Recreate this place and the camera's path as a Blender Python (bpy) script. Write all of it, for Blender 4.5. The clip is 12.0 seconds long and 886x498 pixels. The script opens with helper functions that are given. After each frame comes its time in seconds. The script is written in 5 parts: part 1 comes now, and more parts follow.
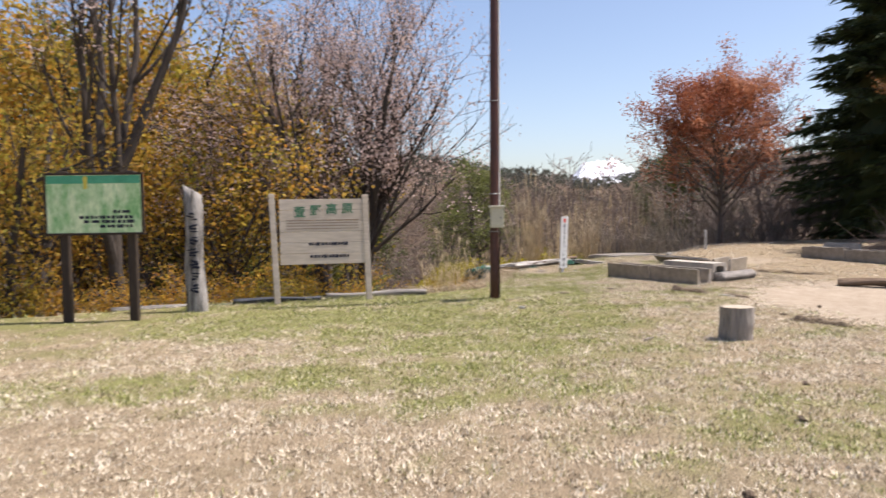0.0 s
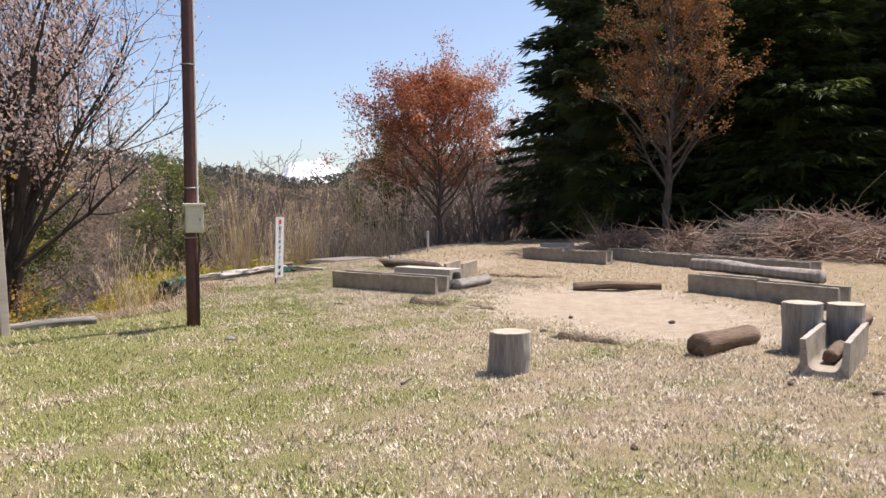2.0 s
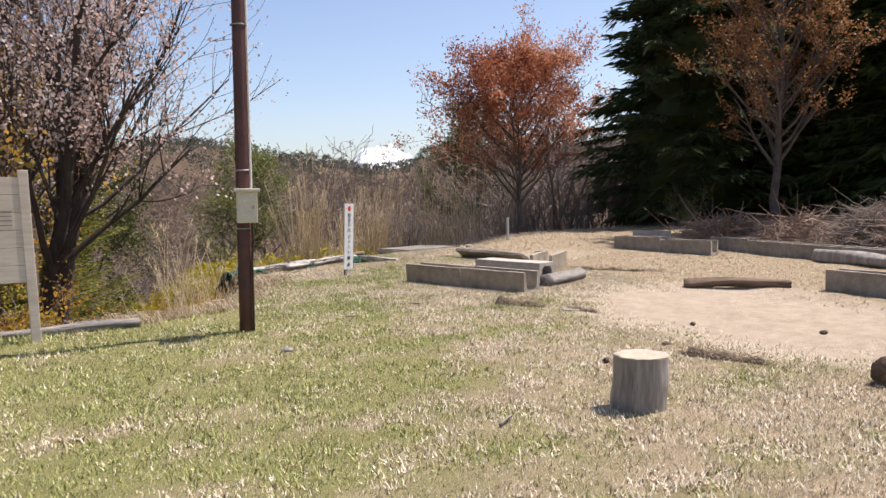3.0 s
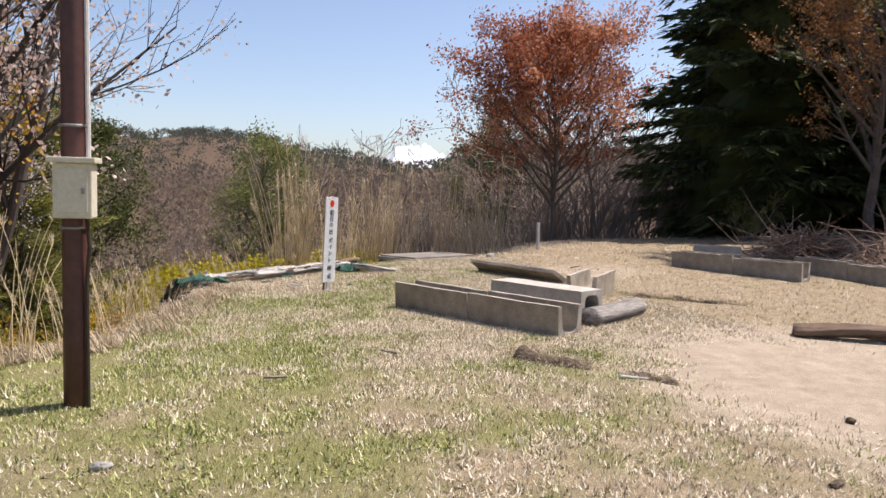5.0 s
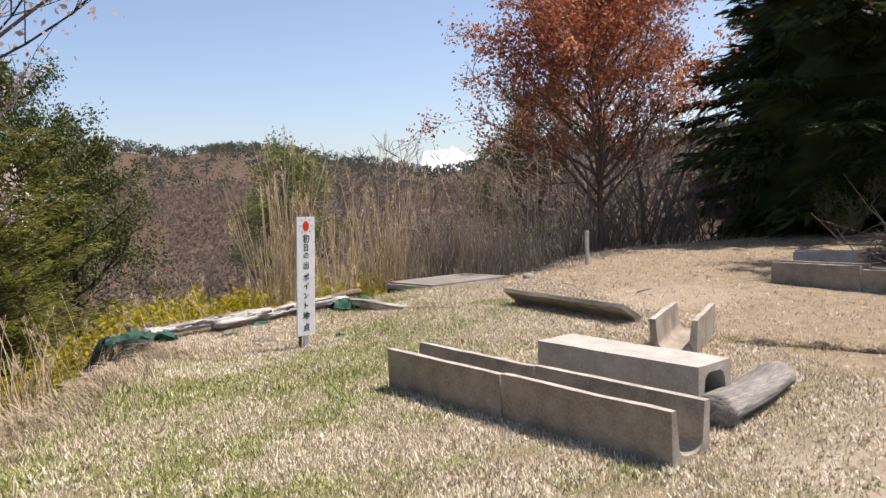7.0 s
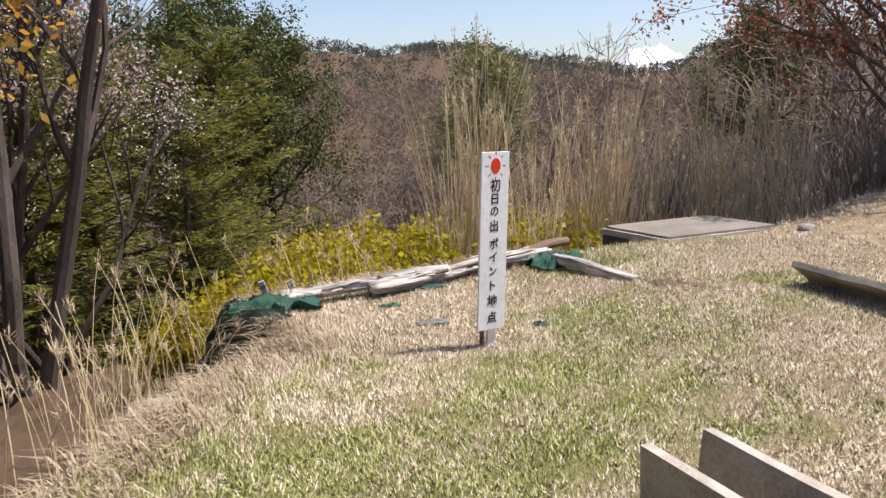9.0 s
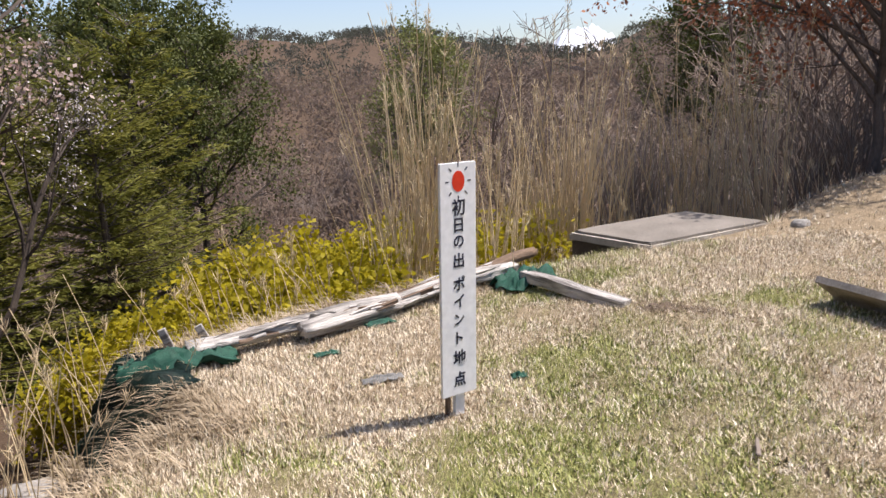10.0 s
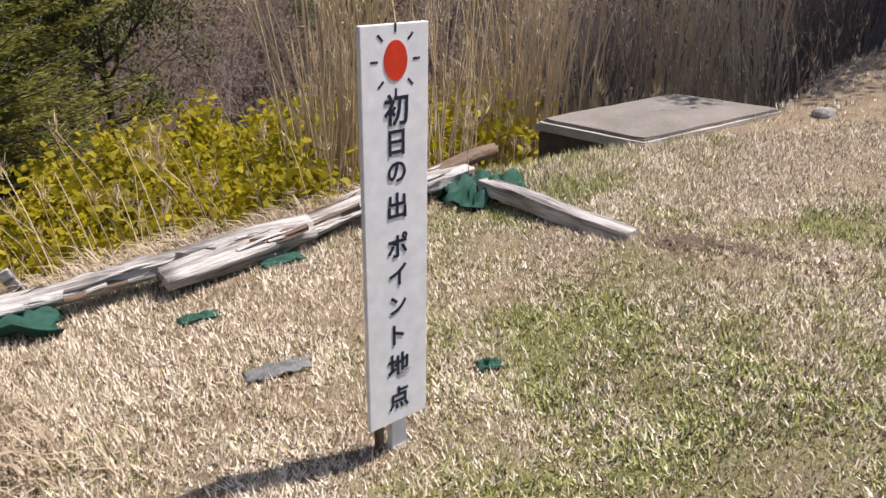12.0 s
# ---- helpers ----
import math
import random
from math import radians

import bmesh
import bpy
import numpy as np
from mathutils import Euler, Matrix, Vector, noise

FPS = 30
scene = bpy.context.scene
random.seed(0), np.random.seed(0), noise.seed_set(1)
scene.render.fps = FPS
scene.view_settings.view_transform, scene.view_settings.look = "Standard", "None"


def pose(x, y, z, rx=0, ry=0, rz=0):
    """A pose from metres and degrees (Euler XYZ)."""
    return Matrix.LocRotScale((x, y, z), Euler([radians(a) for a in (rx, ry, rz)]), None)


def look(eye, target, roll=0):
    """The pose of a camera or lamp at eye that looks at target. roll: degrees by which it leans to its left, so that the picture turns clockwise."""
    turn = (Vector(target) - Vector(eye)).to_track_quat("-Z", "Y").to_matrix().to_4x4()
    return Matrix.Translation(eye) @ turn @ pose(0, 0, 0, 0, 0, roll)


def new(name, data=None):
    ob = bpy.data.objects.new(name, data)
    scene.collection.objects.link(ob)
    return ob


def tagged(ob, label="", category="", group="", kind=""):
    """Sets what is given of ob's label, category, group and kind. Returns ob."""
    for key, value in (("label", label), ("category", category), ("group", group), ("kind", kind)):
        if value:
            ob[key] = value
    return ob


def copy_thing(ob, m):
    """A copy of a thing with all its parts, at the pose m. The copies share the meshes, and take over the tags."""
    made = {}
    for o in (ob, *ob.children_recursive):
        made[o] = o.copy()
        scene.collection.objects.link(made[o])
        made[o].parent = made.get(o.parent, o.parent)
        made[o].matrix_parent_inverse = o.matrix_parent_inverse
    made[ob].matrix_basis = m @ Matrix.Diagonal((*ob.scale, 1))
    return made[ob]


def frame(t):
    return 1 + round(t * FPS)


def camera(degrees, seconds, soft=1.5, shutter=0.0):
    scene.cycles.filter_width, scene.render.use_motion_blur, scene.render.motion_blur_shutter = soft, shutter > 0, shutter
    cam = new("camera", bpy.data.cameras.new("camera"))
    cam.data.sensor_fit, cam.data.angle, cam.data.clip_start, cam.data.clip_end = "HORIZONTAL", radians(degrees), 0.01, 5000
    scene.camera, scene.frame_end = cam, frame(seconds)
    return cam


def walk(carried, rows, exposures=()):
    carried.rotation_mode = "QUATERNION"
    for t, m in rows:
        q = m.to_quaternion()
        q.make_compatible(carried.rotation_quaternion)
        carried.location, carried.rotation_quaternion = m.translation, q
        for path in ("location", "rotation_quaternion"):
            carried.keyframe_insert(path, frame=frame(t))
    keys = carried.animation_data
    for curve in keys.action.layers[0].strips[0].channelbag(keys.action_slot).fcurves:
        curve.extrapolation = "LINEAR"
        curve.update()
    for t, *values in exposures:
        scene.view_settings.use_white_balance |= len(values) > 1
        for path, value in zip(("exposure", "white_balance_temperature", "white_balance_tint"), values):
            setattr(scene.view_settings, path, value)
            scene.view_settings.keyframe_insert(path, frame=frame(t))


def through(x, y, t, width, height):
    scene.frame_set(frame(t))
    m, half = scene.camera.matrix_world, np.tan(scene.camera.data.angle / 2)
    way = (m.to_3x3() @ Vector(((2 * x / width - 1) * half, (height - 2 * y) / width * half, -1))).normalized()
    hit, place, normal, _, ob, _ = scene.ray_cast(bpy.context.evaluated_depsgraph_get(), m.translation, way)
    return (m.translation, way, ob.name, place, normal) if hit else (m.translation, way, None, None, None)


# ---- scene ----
cam = camera(60.7, 12.0, shutter=0.15)
PATH = [
    (0, (0.117, 0.829, 1.326), (0.118, 2.827, 1.225), -0.8),
    (0.5, (0.092, 1.235, 1.301), (0.655, 3.152, 1.203), -1.2),
    (1, (0.155, 1.805, 1.308), (1.049, 3.584, 1.12), -2.9),
    (1.5, (0.264, 2.457, 1.319), (0.941, 4.333, 1.175), -1.2),
    (2, (0.355, 3.108, 1.318), (1.097, 4.961, 1.208), -0.6),
    (2.5, (0.526, 3.826, 1.294), (1.154, 5.724, 1.233), -3.9),
    (3, (0.663, 4.53, 1.317), (1.227, 6.443, 1.17), -0.9),
    (3.2, (0.722, 4.807, 1.337), (1.317, 6.71, 1.185), -0.9),
    (4.8, (1.645, 7.189, 1.268), (2.292, 9.078, 1.147), -3.0),
    (5, (1.830, 7.498, 1.239), (2.318, 9.432, 1.093), 1.2),
    (5.5, (2.152, 8.220, 1.200), (2.588, 10.160, 0.984), 1.6),
    (6, (2.425, 8.959, 1.203), (2.823, 10.906, 0.978), -2.1),
    (6.5, (2.681, 9.735, 1.307), (3.107, 11.683, 1.165), -2.6),
    (7, (2.693, 10.407, 1.315), (3.097, 12.361, 1.177), -1.8),
    (7.5, (2.758, 11.144, 1.324), (3.002, 13.123, 1.171), -6.8),
    (7.7, (2.782, 11.436, 1.413), (2.913, 13.421, 1.208), -4.3),
    (9.3, (2.810, 13.508, 1.486), (2.692, 15.468, 1.103), -1.4),
    (9.5, (2.753, 13.780, 1.502), (2.888, 15.738, 1.117), 0.9),
    (10, (2.730, 14.363, 1.516), (2.767, 16.318, 1.093), -2.9),
    (10.5, (2.734, 14.847, 1.513), (2.693, 16.753, 0.907), -2.3),
    (11, (2.639, 15.365, 1.441), (2.855, 17.249, 0.804), -1.3),
    (11.5, (2.688, 15.666, 1.396), (2.904, 17.523, 0.684), -1.6),
    (12, (2.793, 15.988, 1.345), (2.983, 17.830, 0.589), -1.4),
]
walk(cam, [(t, look(e, g, r)) for t, e, g, r in PATH], exposures=((0, 0.64, 6600, 17), (7.5, 0.58, 6600, 17), (10, 0.6, 6500, 17.5), (12, 0.46, 6450, 18)))

# ---------------------------------------------------------------- light
SUN_AZ, SUN_EL = radians(6.5), radians(63)
SUN_DIR = Vector((math.cos(SUN_EL) * math.cos(SUN_AZ), math.cos(SUN_EL) * math.sin(SUN_AZ), math.sin(SUN_EL)))
world = bpy.data.worlds.new("sky")
scene.world = world
world.use_nodes = True
wn = world.node_tree.nodes
sky = wn.new("ShaderNodeTexSky")
sky.sky_type = "NISHITA"
sky.sun_disc = False
sky.sun_elevation, sky.sun_rotation = SUN_EL, radians(90) - SUN_AZ
sky.altitude, sky.air_density, sky.dust_density, sky.ozone_density = 900, 1.0, 2.6, 1.0
wn["Background"].inputs["Strength"].default_value = 0.115
world.node_tree.links.new(sky.outputs[0], wn["Background"].inputs["Color"])
sun_data = bpy.data.lights.new("sun", "SUN")
sun_data.energy, sun_data.angle, sun_data.color = 5.0, radians(0.55), (1.0, 0.95, 0.87)
sun = new("sun", sun_data)
sun.matrix_world = look(SUN_DIR * 50, (0, 0, 0))


# ---------------------------------------------------------------- materials
def rgb(c):
    return (c[0], c[1], c[2], 1.0)


class Nodes:
    """Small builder for node materials."""

    def __init__(self, name, rough=0.8, metal=0.0, spec=0.3):
        self.m = bpy.data.materials.new(name)
        self.m.use_nodes = True
        self.t = self.m.node_tree
        self.b = self.t.nodes["Principled BSDF"]
        self.b.inputs["Roughness"].default_value = rough
        self.b.inputs["Metallic"].default_value = metal
        self.b.inputs["Specular IOR Level"].default_value = spec
        self.pos = None

    def n(self, kind, **kw):
        node = self.t.nodes.new(kind)
        for k, v in kw.items():
            node.inputs[k].default_value = v
        return node

    def link(self, a, b):
        self.t.links.new(a, b)

    def coords(self, stretch=(1, 1, 1), world_space=False):
        if world_space:
            g = self.n("ShaderNodeNewGeometry").outputs["Position"]
        else:
            g = self.n("ShaderNodeTexCoord").outputs["Object"]
        mp = self.n("ShaderNodeMapping")
        mp.inputs["Scale"].default_value = stretch
        self.link(g, mp.inputs["Vector"])
        return mp.outputs[0]

    def noise(self, scale, detail=4, stretch=(1, 1, 1), world_space=False, rough=0.6):
        t = self.n("ShaderNodeTexNoise", Scale=scale, Detail=detail, Roughness=rough)
        self.link(self.coords(stretch, world_space), t.inputs["Vector"])
        return t.outputs["Fac"]

    def ramp(self, fac, stops):
        r = self.n("ShaderNodeValToRGB")
        el = r.color_ramp.elements
        while len(el) < len(stops):
            el.new(0.5)
        for e, (p, c) in zip(el, stops):
            e.position, e.color = p, rgb(c)
        self.link(fac, r.inputs["Fac"])
        return r.outputs["Color"]

    def mix(self, fac, a, b, mode="MIX"):
        x = self.t.nodes.new("ShaderNodeMix")
        x.data_type, x.blend_type = "RGBA", mode
        for sock, v in ((x.inputs["Factor"], fac), (x.inputs["A"], a), (x.inputs["B"], b)):
            if isinstance(v, (int, float)):
                sock.default_value = v
            elif isinstance(v, tuple):
                sock.default_value = rgb(v)
            else:
                self.link(v, sock)
        return x.outputs["Result"]

    def colour(self, c):
        self.link(c, self.b.inputs["Base Color"])

    def bump(self, height, strength=0.4, distance=0.01):
        bp = self.n("ShaderNodeBump", Strength=strength, Distance=distance)
        self.link(height, bp.inputs["Height"])
        self.link(bp.outputs[0], self.b.inputs["Normal"])


def mottled(name, dark, light, scale=8, rough=0.85, stretch=(1, 1, 1), bump=0.4, dist=0.008, fine=None, metal=0.0,
            spec=0.3, low=0.3, high=0.7):
    """A surface of two tones at two scales, with matching relief."""
    k = Nodes(name, rough, metal, spec)
    big = k.noise(scale, 5, stretch)
    small = k.noise(fine or scale * 7, 4, stretch)
    c = k.ramp(big, [(low, dark), (high, light)])
    c = k.mix(0.35, c, k.ramp(small, [(0.3, tuple(v * 0.6 for v in dark)), (0.7, light)]))
    k.colour(c)
    if bump:
        k.bump(small, bump, dist)
    return k.m


def leafy(name, tones, through=0.0, rough=0.6, patch=0.6):
    """Leaves: every leaf its own tone, with broader drifts of colour."""
    k = Nodes(name, rough, 0.0, 0.25)
    isl = k.n("ShaderNodeNewGeometry").outputs["Random Per Island"]
    step = 1.0 / max(1, len(tones) - 1)
    c1 = k.ramp(isl, [(i * step, t) for i, t in enumerate(tones)])
    c2 = k.ramp(k.noise(patch, 3, world_space=True), [(0.3 + 0.4 * i * step, t) for i, t in enumerate(tones)])
    c = k.mix(0.5, c1, c2)
    k.colour(c)
    if through:
        tr = k.n("ShaderNodeBsdfTranslucent")
        k.link(c, tr.inputs["Color"])
        ms = k.n("ShaderNodeMixShader", Fac=through)
        k.link(k.b.outputs[0], ms.inputs[1])
        k.link(tr.outputs[0], ms.inputs[2])
        k.link(ms.outputs[0], k.t.nodes["Material Output"].inputs["Surface"])
    return k.m


def ground_material():
    k = Nodes("ground_cover", 0.95, 0.0, 0.1)
    att = k.n("ShaderNodeAttribute")
    att.attribute_name = "cover"
    sep = k.n("ShaderNodeSeparateColor")
    k.link(att.outputs["Color"], sep.inputs[0])
    dirt_f, floor_f, green_f = sep.outputs[0], sep.outputs[1], sep.outputs[2]
    fine = k.noise(95, 6, world_space=True, rough=0.75)
    mid = k.noise(7, 4, world_space=True)
    wide = k.noise(0.7, 3, world_space=True)
    straw = k.mix(0.45, k.ramp(fine, [(0.34, (0.045, 0.033, 0.021)), (0.64, (0.46, 0.365, 0.245))]),
                  k.ramp(mid, [(0.3, (0.12, 0.09, 0.057)), (0.7, (0.40, 0.315, 0.21))]))
    green = k.ramp(fine, [(0.3, (0.055, 0.06, 0.02)), (0.7, (0.30, 0.28, 0.12))])
    lawn = k.mix(green_f, straw, green)
    dirt = k.mix(0.5, k.ramp(fine, [(0.3, (0.20, 0.155, 0.11)), (0.65, (0.49, 0.41, 0.32))]),
                 k.ramp(mid, [(0.3, (0.25, 0.195, 0.14)), (0.7, (0.45, 0.38, 0.295))]))
    litter = k.mix(0.5, k.ramp(fine, [(0.3, (0.04, 0.028, 0.019)), (0.7, (0.16, 0.11, 0.075))]),
                   k.ramp(wide, [(0.3, (0.065, 0.045, 0.03)), (0.7, (0.13, 0.09, 0.062))]))
    c = k.mix(dirt_f, lawn, dirt)
    c = k.mix(floor_f, c, litter)
    k.colour(c)
    k.bump(fine, 0.7, 0.02)
    return k.m


def lawn_blade_material(name, a, b, c):
    k = Nodes(name, 0.5, 0.0, 0.4)
    isl = k.n("ShaderNodeNewGeometry").outputs["Random Per Island"]
    col = k.ramp(isl, [(0.0, a), (0.2, a), (0.5, b), (1.0, c)])
    wide = k.noise(2.5, 3, world_space=True)
    k.colour(k.mix(0.18, col, k.ramp(wide, [(0.3, a), (0.7, c)])))
    return k.m


CONCRETE = mottled("old_concrete", (0.17, 0.145, 0.112), (0.43, 0.375, 0.305), 5, 0.95, bump=0.7, dist=0.006, fine=60, spec=0.15)
CONCRETE_PALE = mottled("pale_concrete", (0.31, 0.275, 0.235), (0.54, 0.50, 0.44), 6, 0.95, bump=0.7, dist=0.006, fine=60, spec=0.15)
CONCRETE_WORN = mottled("worn_concrete_edge", (0.27, 0.24, 0.20), (0.54, 0.49, 0.43), 9, 0.95, bump=0.7, dist=0.006, fine=70, spec=0.15)
CONCRETE_DARK = mottled("dark_brown_concrete", (0.035, 0.028, 0.022), (0.12, 0.098, 0.078), 4, 0.9, bump=0.6, dist=0.006, fine=45)
SLAB_TOP = mottled("slab_concrete", (0.16, 0.145, 0.125), (0.27, 0.245, 0.215), 3, 0.95, bump=0.6, dist=0.006, fine=45, spec=0.15)
WOOD_GREY = mottled("weathered_grey_wood", (0.13, 0.113, 0.098), (0.47, 0.425, 0.37), 9, 0.9, (1, 1, 0.12), 0.9, 0.012, fine=45)
WOOD_OLD = mottled("old_dark_grey_wood", (0.06, 0.053, 0.047), (0.36, 0.33, 0.30), 8, 0.95, (0.2, 1, 1), 1.0, 0.015, fine=50)
POST_OLD = mottled("split_weathered_post", (0.04, 0.035, 0.03), (0.46, 0.43, 0.40), 10, 0.95, (1, 1, 0.16), 1.0, 0.02, fine=60, low=0.38, high=0.58)
WOOD_END = mottled("sawn_wood_end", (0.30, 0.25, 0.19), (0.55, 0.48, 0.38), 12, 0.9, (1, 1, 1), 0.6, 0.006)
WOOD_WHITE = mottled("bleached_wood", (0.08, 0.07, 0.06), (0.58, 0.55, 0.51), 14, 0.9, (0.1, 1, 1), 1.0, 0.02, fine=60, low=0.36, high=0.56)
WOOD_BOARD = mottled("sign_board_wood", (0.52, 0.43, 0.34), (0.70, 0.61, 0.51), 4, 0.85, (0.15, 1, 1), 0.3, 0.003, fine=30)
WOOD_DARK = mottled("dark_stained_wood", (0.025, 0.018, 0.014), (0.07, 0.05, 0.035), 8, 0.8, (1, 1, 0.2), 0.4, 0.004)
WOOD_BROWN = mottled("brown_rotting_wood", (0.06, 0.04, 0.028), (0.24, 0.17, 0.12), 7, 0.95, (0.2, 1, 1), 0.9, 0.015)
BARK_GREY = mottled("grey_bark", (0.055, 0.045, 0.038), (0.16, 0.13, 0.11), 6, 0.95, (1, 1, 0.4), 0.6, 0.012)
BARK_DARK = mottled("dark_bark", (0.03, 0.024, 0.02), (0.10, 0.08, 0.065), 6, 0.95, (1, 1, 0.3), 0.6, 0.012)
TWIG = mottled("bare_twigs", (0.13, 0.10, 0.08), (0.34, 0.265, 0.215), 0.8, 0.95, bump=0)
TWIG_PALE = mottled("pale_twigs", (0.13, 0.105, 0.086), (0.33, 0.275, 0.235), 0.8, 0.95, bump=0)
POLE_PAINT = mottled("red_brown_pole_paint", (0.045, 0.016, 0.013), (0.10, 0.035, 0.027), 3, 0.5, bump=0.15, dist=0.003, fine=25, spec=0.5)
BOX_PAINT = mottled("cream_box_paint", (0.52, 0.48, 0.36), (0.66, 0.62, 0.50), 5, 0.55, bump=0.1, dist=0.002, spec=0.4)
WHITE_PAINT = mottled("white_sign_paint", (0.78, 0.79, 0.80), (0.86, 0.86, 0.86), 3, 0.5, bump=0.05, dist=0.001, spec=0.4)
POST_WHITE = mottled("worn_white_post", (0.50, 0.47, 0.43), (0.74, 0.72, 0.68), 10, 0.8, (1, 1, 0.2), 0.4, 0.003)
INK = mottled("dark_blue_ink", (0.012, 0.014, 0.03), (0.03, 0.032, 0.05), 9, 0.6, bump=0)
INK_BROWN = mottled("faded_brown_ink", (0.20, 0.13, 0.09), (0.33, 0.24, 0.18), 20, 0.8, bump=0)
INK_GREEN = mottled("faded_green_ink", (0.05, 0.16, 0.09), (0.10, 0.24, 0.15), 15, 0.8, bump=0)
RED_PAINT = mottled("red_sun_paint", (0.62, 0.035, 0.012), (0.74, 0.06, 0.02), 6, 0.5, bump=0)
MAP_GREEN = mottled("green_map_print", (0.17, 0.46, 0.15), (0.80, 0.90, 0.58), 7, 0.35, (1, 1, 0.45), bump=0, fine=26, low=0.4, high=0.62)
MAP_BAND = mottled("dark_green_print", (0.05, 0.30, 0.16), (0.10, 0.42, 0.25), 5, 0.5, bump=0)
MAP_YELLOW = mottled("yellow_print", (0.62, 0.50, 0.06), (0.72, 0.62, 0.12), 6, 0.5, bump=0)
NET_GREEN = mottled("green_netting", (0.008, 0.045, 0.032), (0.018, 0.095, 0.062), 25, 0.7, bump=0.6, dist=0.006, fine=160)
NET_DARK = mottled("dark_net_bag", (0.010, 0.022, 0.020), (0.03, 0.05, 0.045), 12, 0.8, bump=0.6, dist=0.01)
CLOTH_GREY = mottled("grey_ground_cloth", (0.10, 0.10, 0.10), (0.22, 0.22, 0.21), 12, 0.9, bump=0.5, dist=0.006)
CABLE = mottled("pale_cable", (0.55, 0.53, 0.5), (0.72, 0.7, 0.67), 5, 0.6, bump=0)
STEEL = mottled("dull_steel", (0.20, 0.20, 0.20), (0.36, 0.36, 0.35), 10, 0.45, bump=0.1, dist=0.001, metal=0.8)
EARTH = mottled("dark_earth", (0.06, 0.045, 0.032), (0.19, 0.14, 0.10), 5, 0.95, bump=0.9, dist=0.03)
ROCK = mottled("grey_rock", (0.22, 0.21, 0.19), (0.42, 0.40, 0.37), 4, 0.9, bump=0.7, dist=0.02)
REED = leafy("dry_reed", [(0.48, 0.37, 0.21), (0.68, 0.55, 0.35), (0.80, 0.69, 0.49)], 0.2)
LEAF_RED = leafy("red_brown_leaves", [(0.22, 0.07, 0.04), (0.38, 0.125, 0.06), (0.48, 0.20, 0.095), (0.58, 0.37, 0.27)], 0.5, patch=0.5)
LEAF_ORANGE = leafy("orange_brown_leaves", [(0.17, 0.075, 0.03), (0.30, 0.14, 0.05), (0.38, 0.21, 0.08)], 0.35)
LEAF_BUD = leafy("pinkish_buds", [(0.32, 0.20, 0.16), (0.54, 0.40, 0.35), (0.72, 0.62, 0.57)], 0.45)
LEAF_YELLOW = leafy("yellow_green_leaves", [(0.17, 0.155, 0.012), (0.38, 0.32, 0.016), (0.52, 0.44, 0.022)], 0.5, patch=1.2)
LEAF_OCHRE = leafy("ochre_shrub_leaves", [(0.13, 0.15, 0.028), (0.36, 0.30, 0.045), (0.56, 0.25, 0.045), (0.52, 0.47, 0.07)], 0.55, patch=0.5)
LEAF_GREEN = leafy("fresh_green_needles", [(0.085, 0.095, 0.018), (0.165, 0.17, 0.032), (0.28, 0.26, 0.06)], 0.4)
LEAF_MID = leafy("spring_green_leaves", [(0.11, 0.13, 0.03), (0.17, 0.185, 0.05), (0.25, 0.26, 0.09)], 0.35)
LEAF_DARK = leafy("dark_conifer_needles", [(0.028, 0.040, 0.016), (0.068, 0.090, 0.032), (0.13, 0.155, 0.055)], 0.4)
LEAF_FIR = leafy("fir_needles", [(0.028, 0.045, 0.012), (0.065, 0.095, 0.024), (0.13, 0.165, 0.042)], 0.5, patch=0.5)
LEAF_PINE = leafy("pine_needles", [(0.04, 0.058, 0.015), (0.085, 0.10, 0.024), (0.14, 0.15, 0.035)], 0.25)
BLOSSOM = leafy("white_blossom", [(0.50, 0.44, 0.42), (0.66, 0.60, 0.58), (0.76, 0.72, 0.70)], 0.3)
GRASS_STRAW = lawn_blade_material("straw_blades", (0.20, 0.14, 0.08), (0.70, 0.575, 0.40), (0.94, 0.87, 0.72))
GRASS_GREEN = lawn_blade_material("green_blades", (0.10, 0.125, 0.024), (0.28, 0.31, 0.07), (0.54, 0.52, 0.22))
TUSSOCK = leafy("dead_bank_grass", [(0.17, 0.13, 0.08), (0.42, 0.335, 0.225), (0.68, 0.57, 0.42)], 0.2)
SHEET_BLACK = mottled("black_plastic_sheet", (0.006, 0.016, 0.012), (0.018, 0.05, 0.038), 8, 0.55, bump=0.5, dist=0.01, spec=0.4)
GROUND = ground_material()


# ---------------------------------------------------------------- builders
def mesh_of(name, verts, faces, material):
    me = bpy.data.meshes.new(name)
    me.from_pydata([tuple(v) for v in verts], [], faces)
    me.materials.append(material)
    me.update()
    return me


def thing(name, x=0, y=0, z=0, rz=0, rx=0, ry=0):
    ob = new(name)
    ob.empty_display_size = 0.1
    ob.matrix_basis = pose(x, y, z, rx, ry, rz)
    return ob


def part(name, bm, material, parent=None, label=""):
    """One bmesh as one mesh object under a thing or a part."""
    me = bpy.data.meshes.new(name)
    bmesh.ops.recalc_face_normals(bm, faces=bm.faces)
    bm.to_mesh(me)
    bm.free()
    me.materials.append(material)
    ob = new(name, me)
    ob.parent = parent
    if label:
        tagged(ob, label)
    return ob


def mpart(name, me, parent=None, label=""):
    ob = new(name, me)
    ob.parent = parent
    if label:
        tagged(ob, label)
    return ob


def smooth(ob):
    for p in ob.data.polygons:
        p.use_smooth = True
    return ob


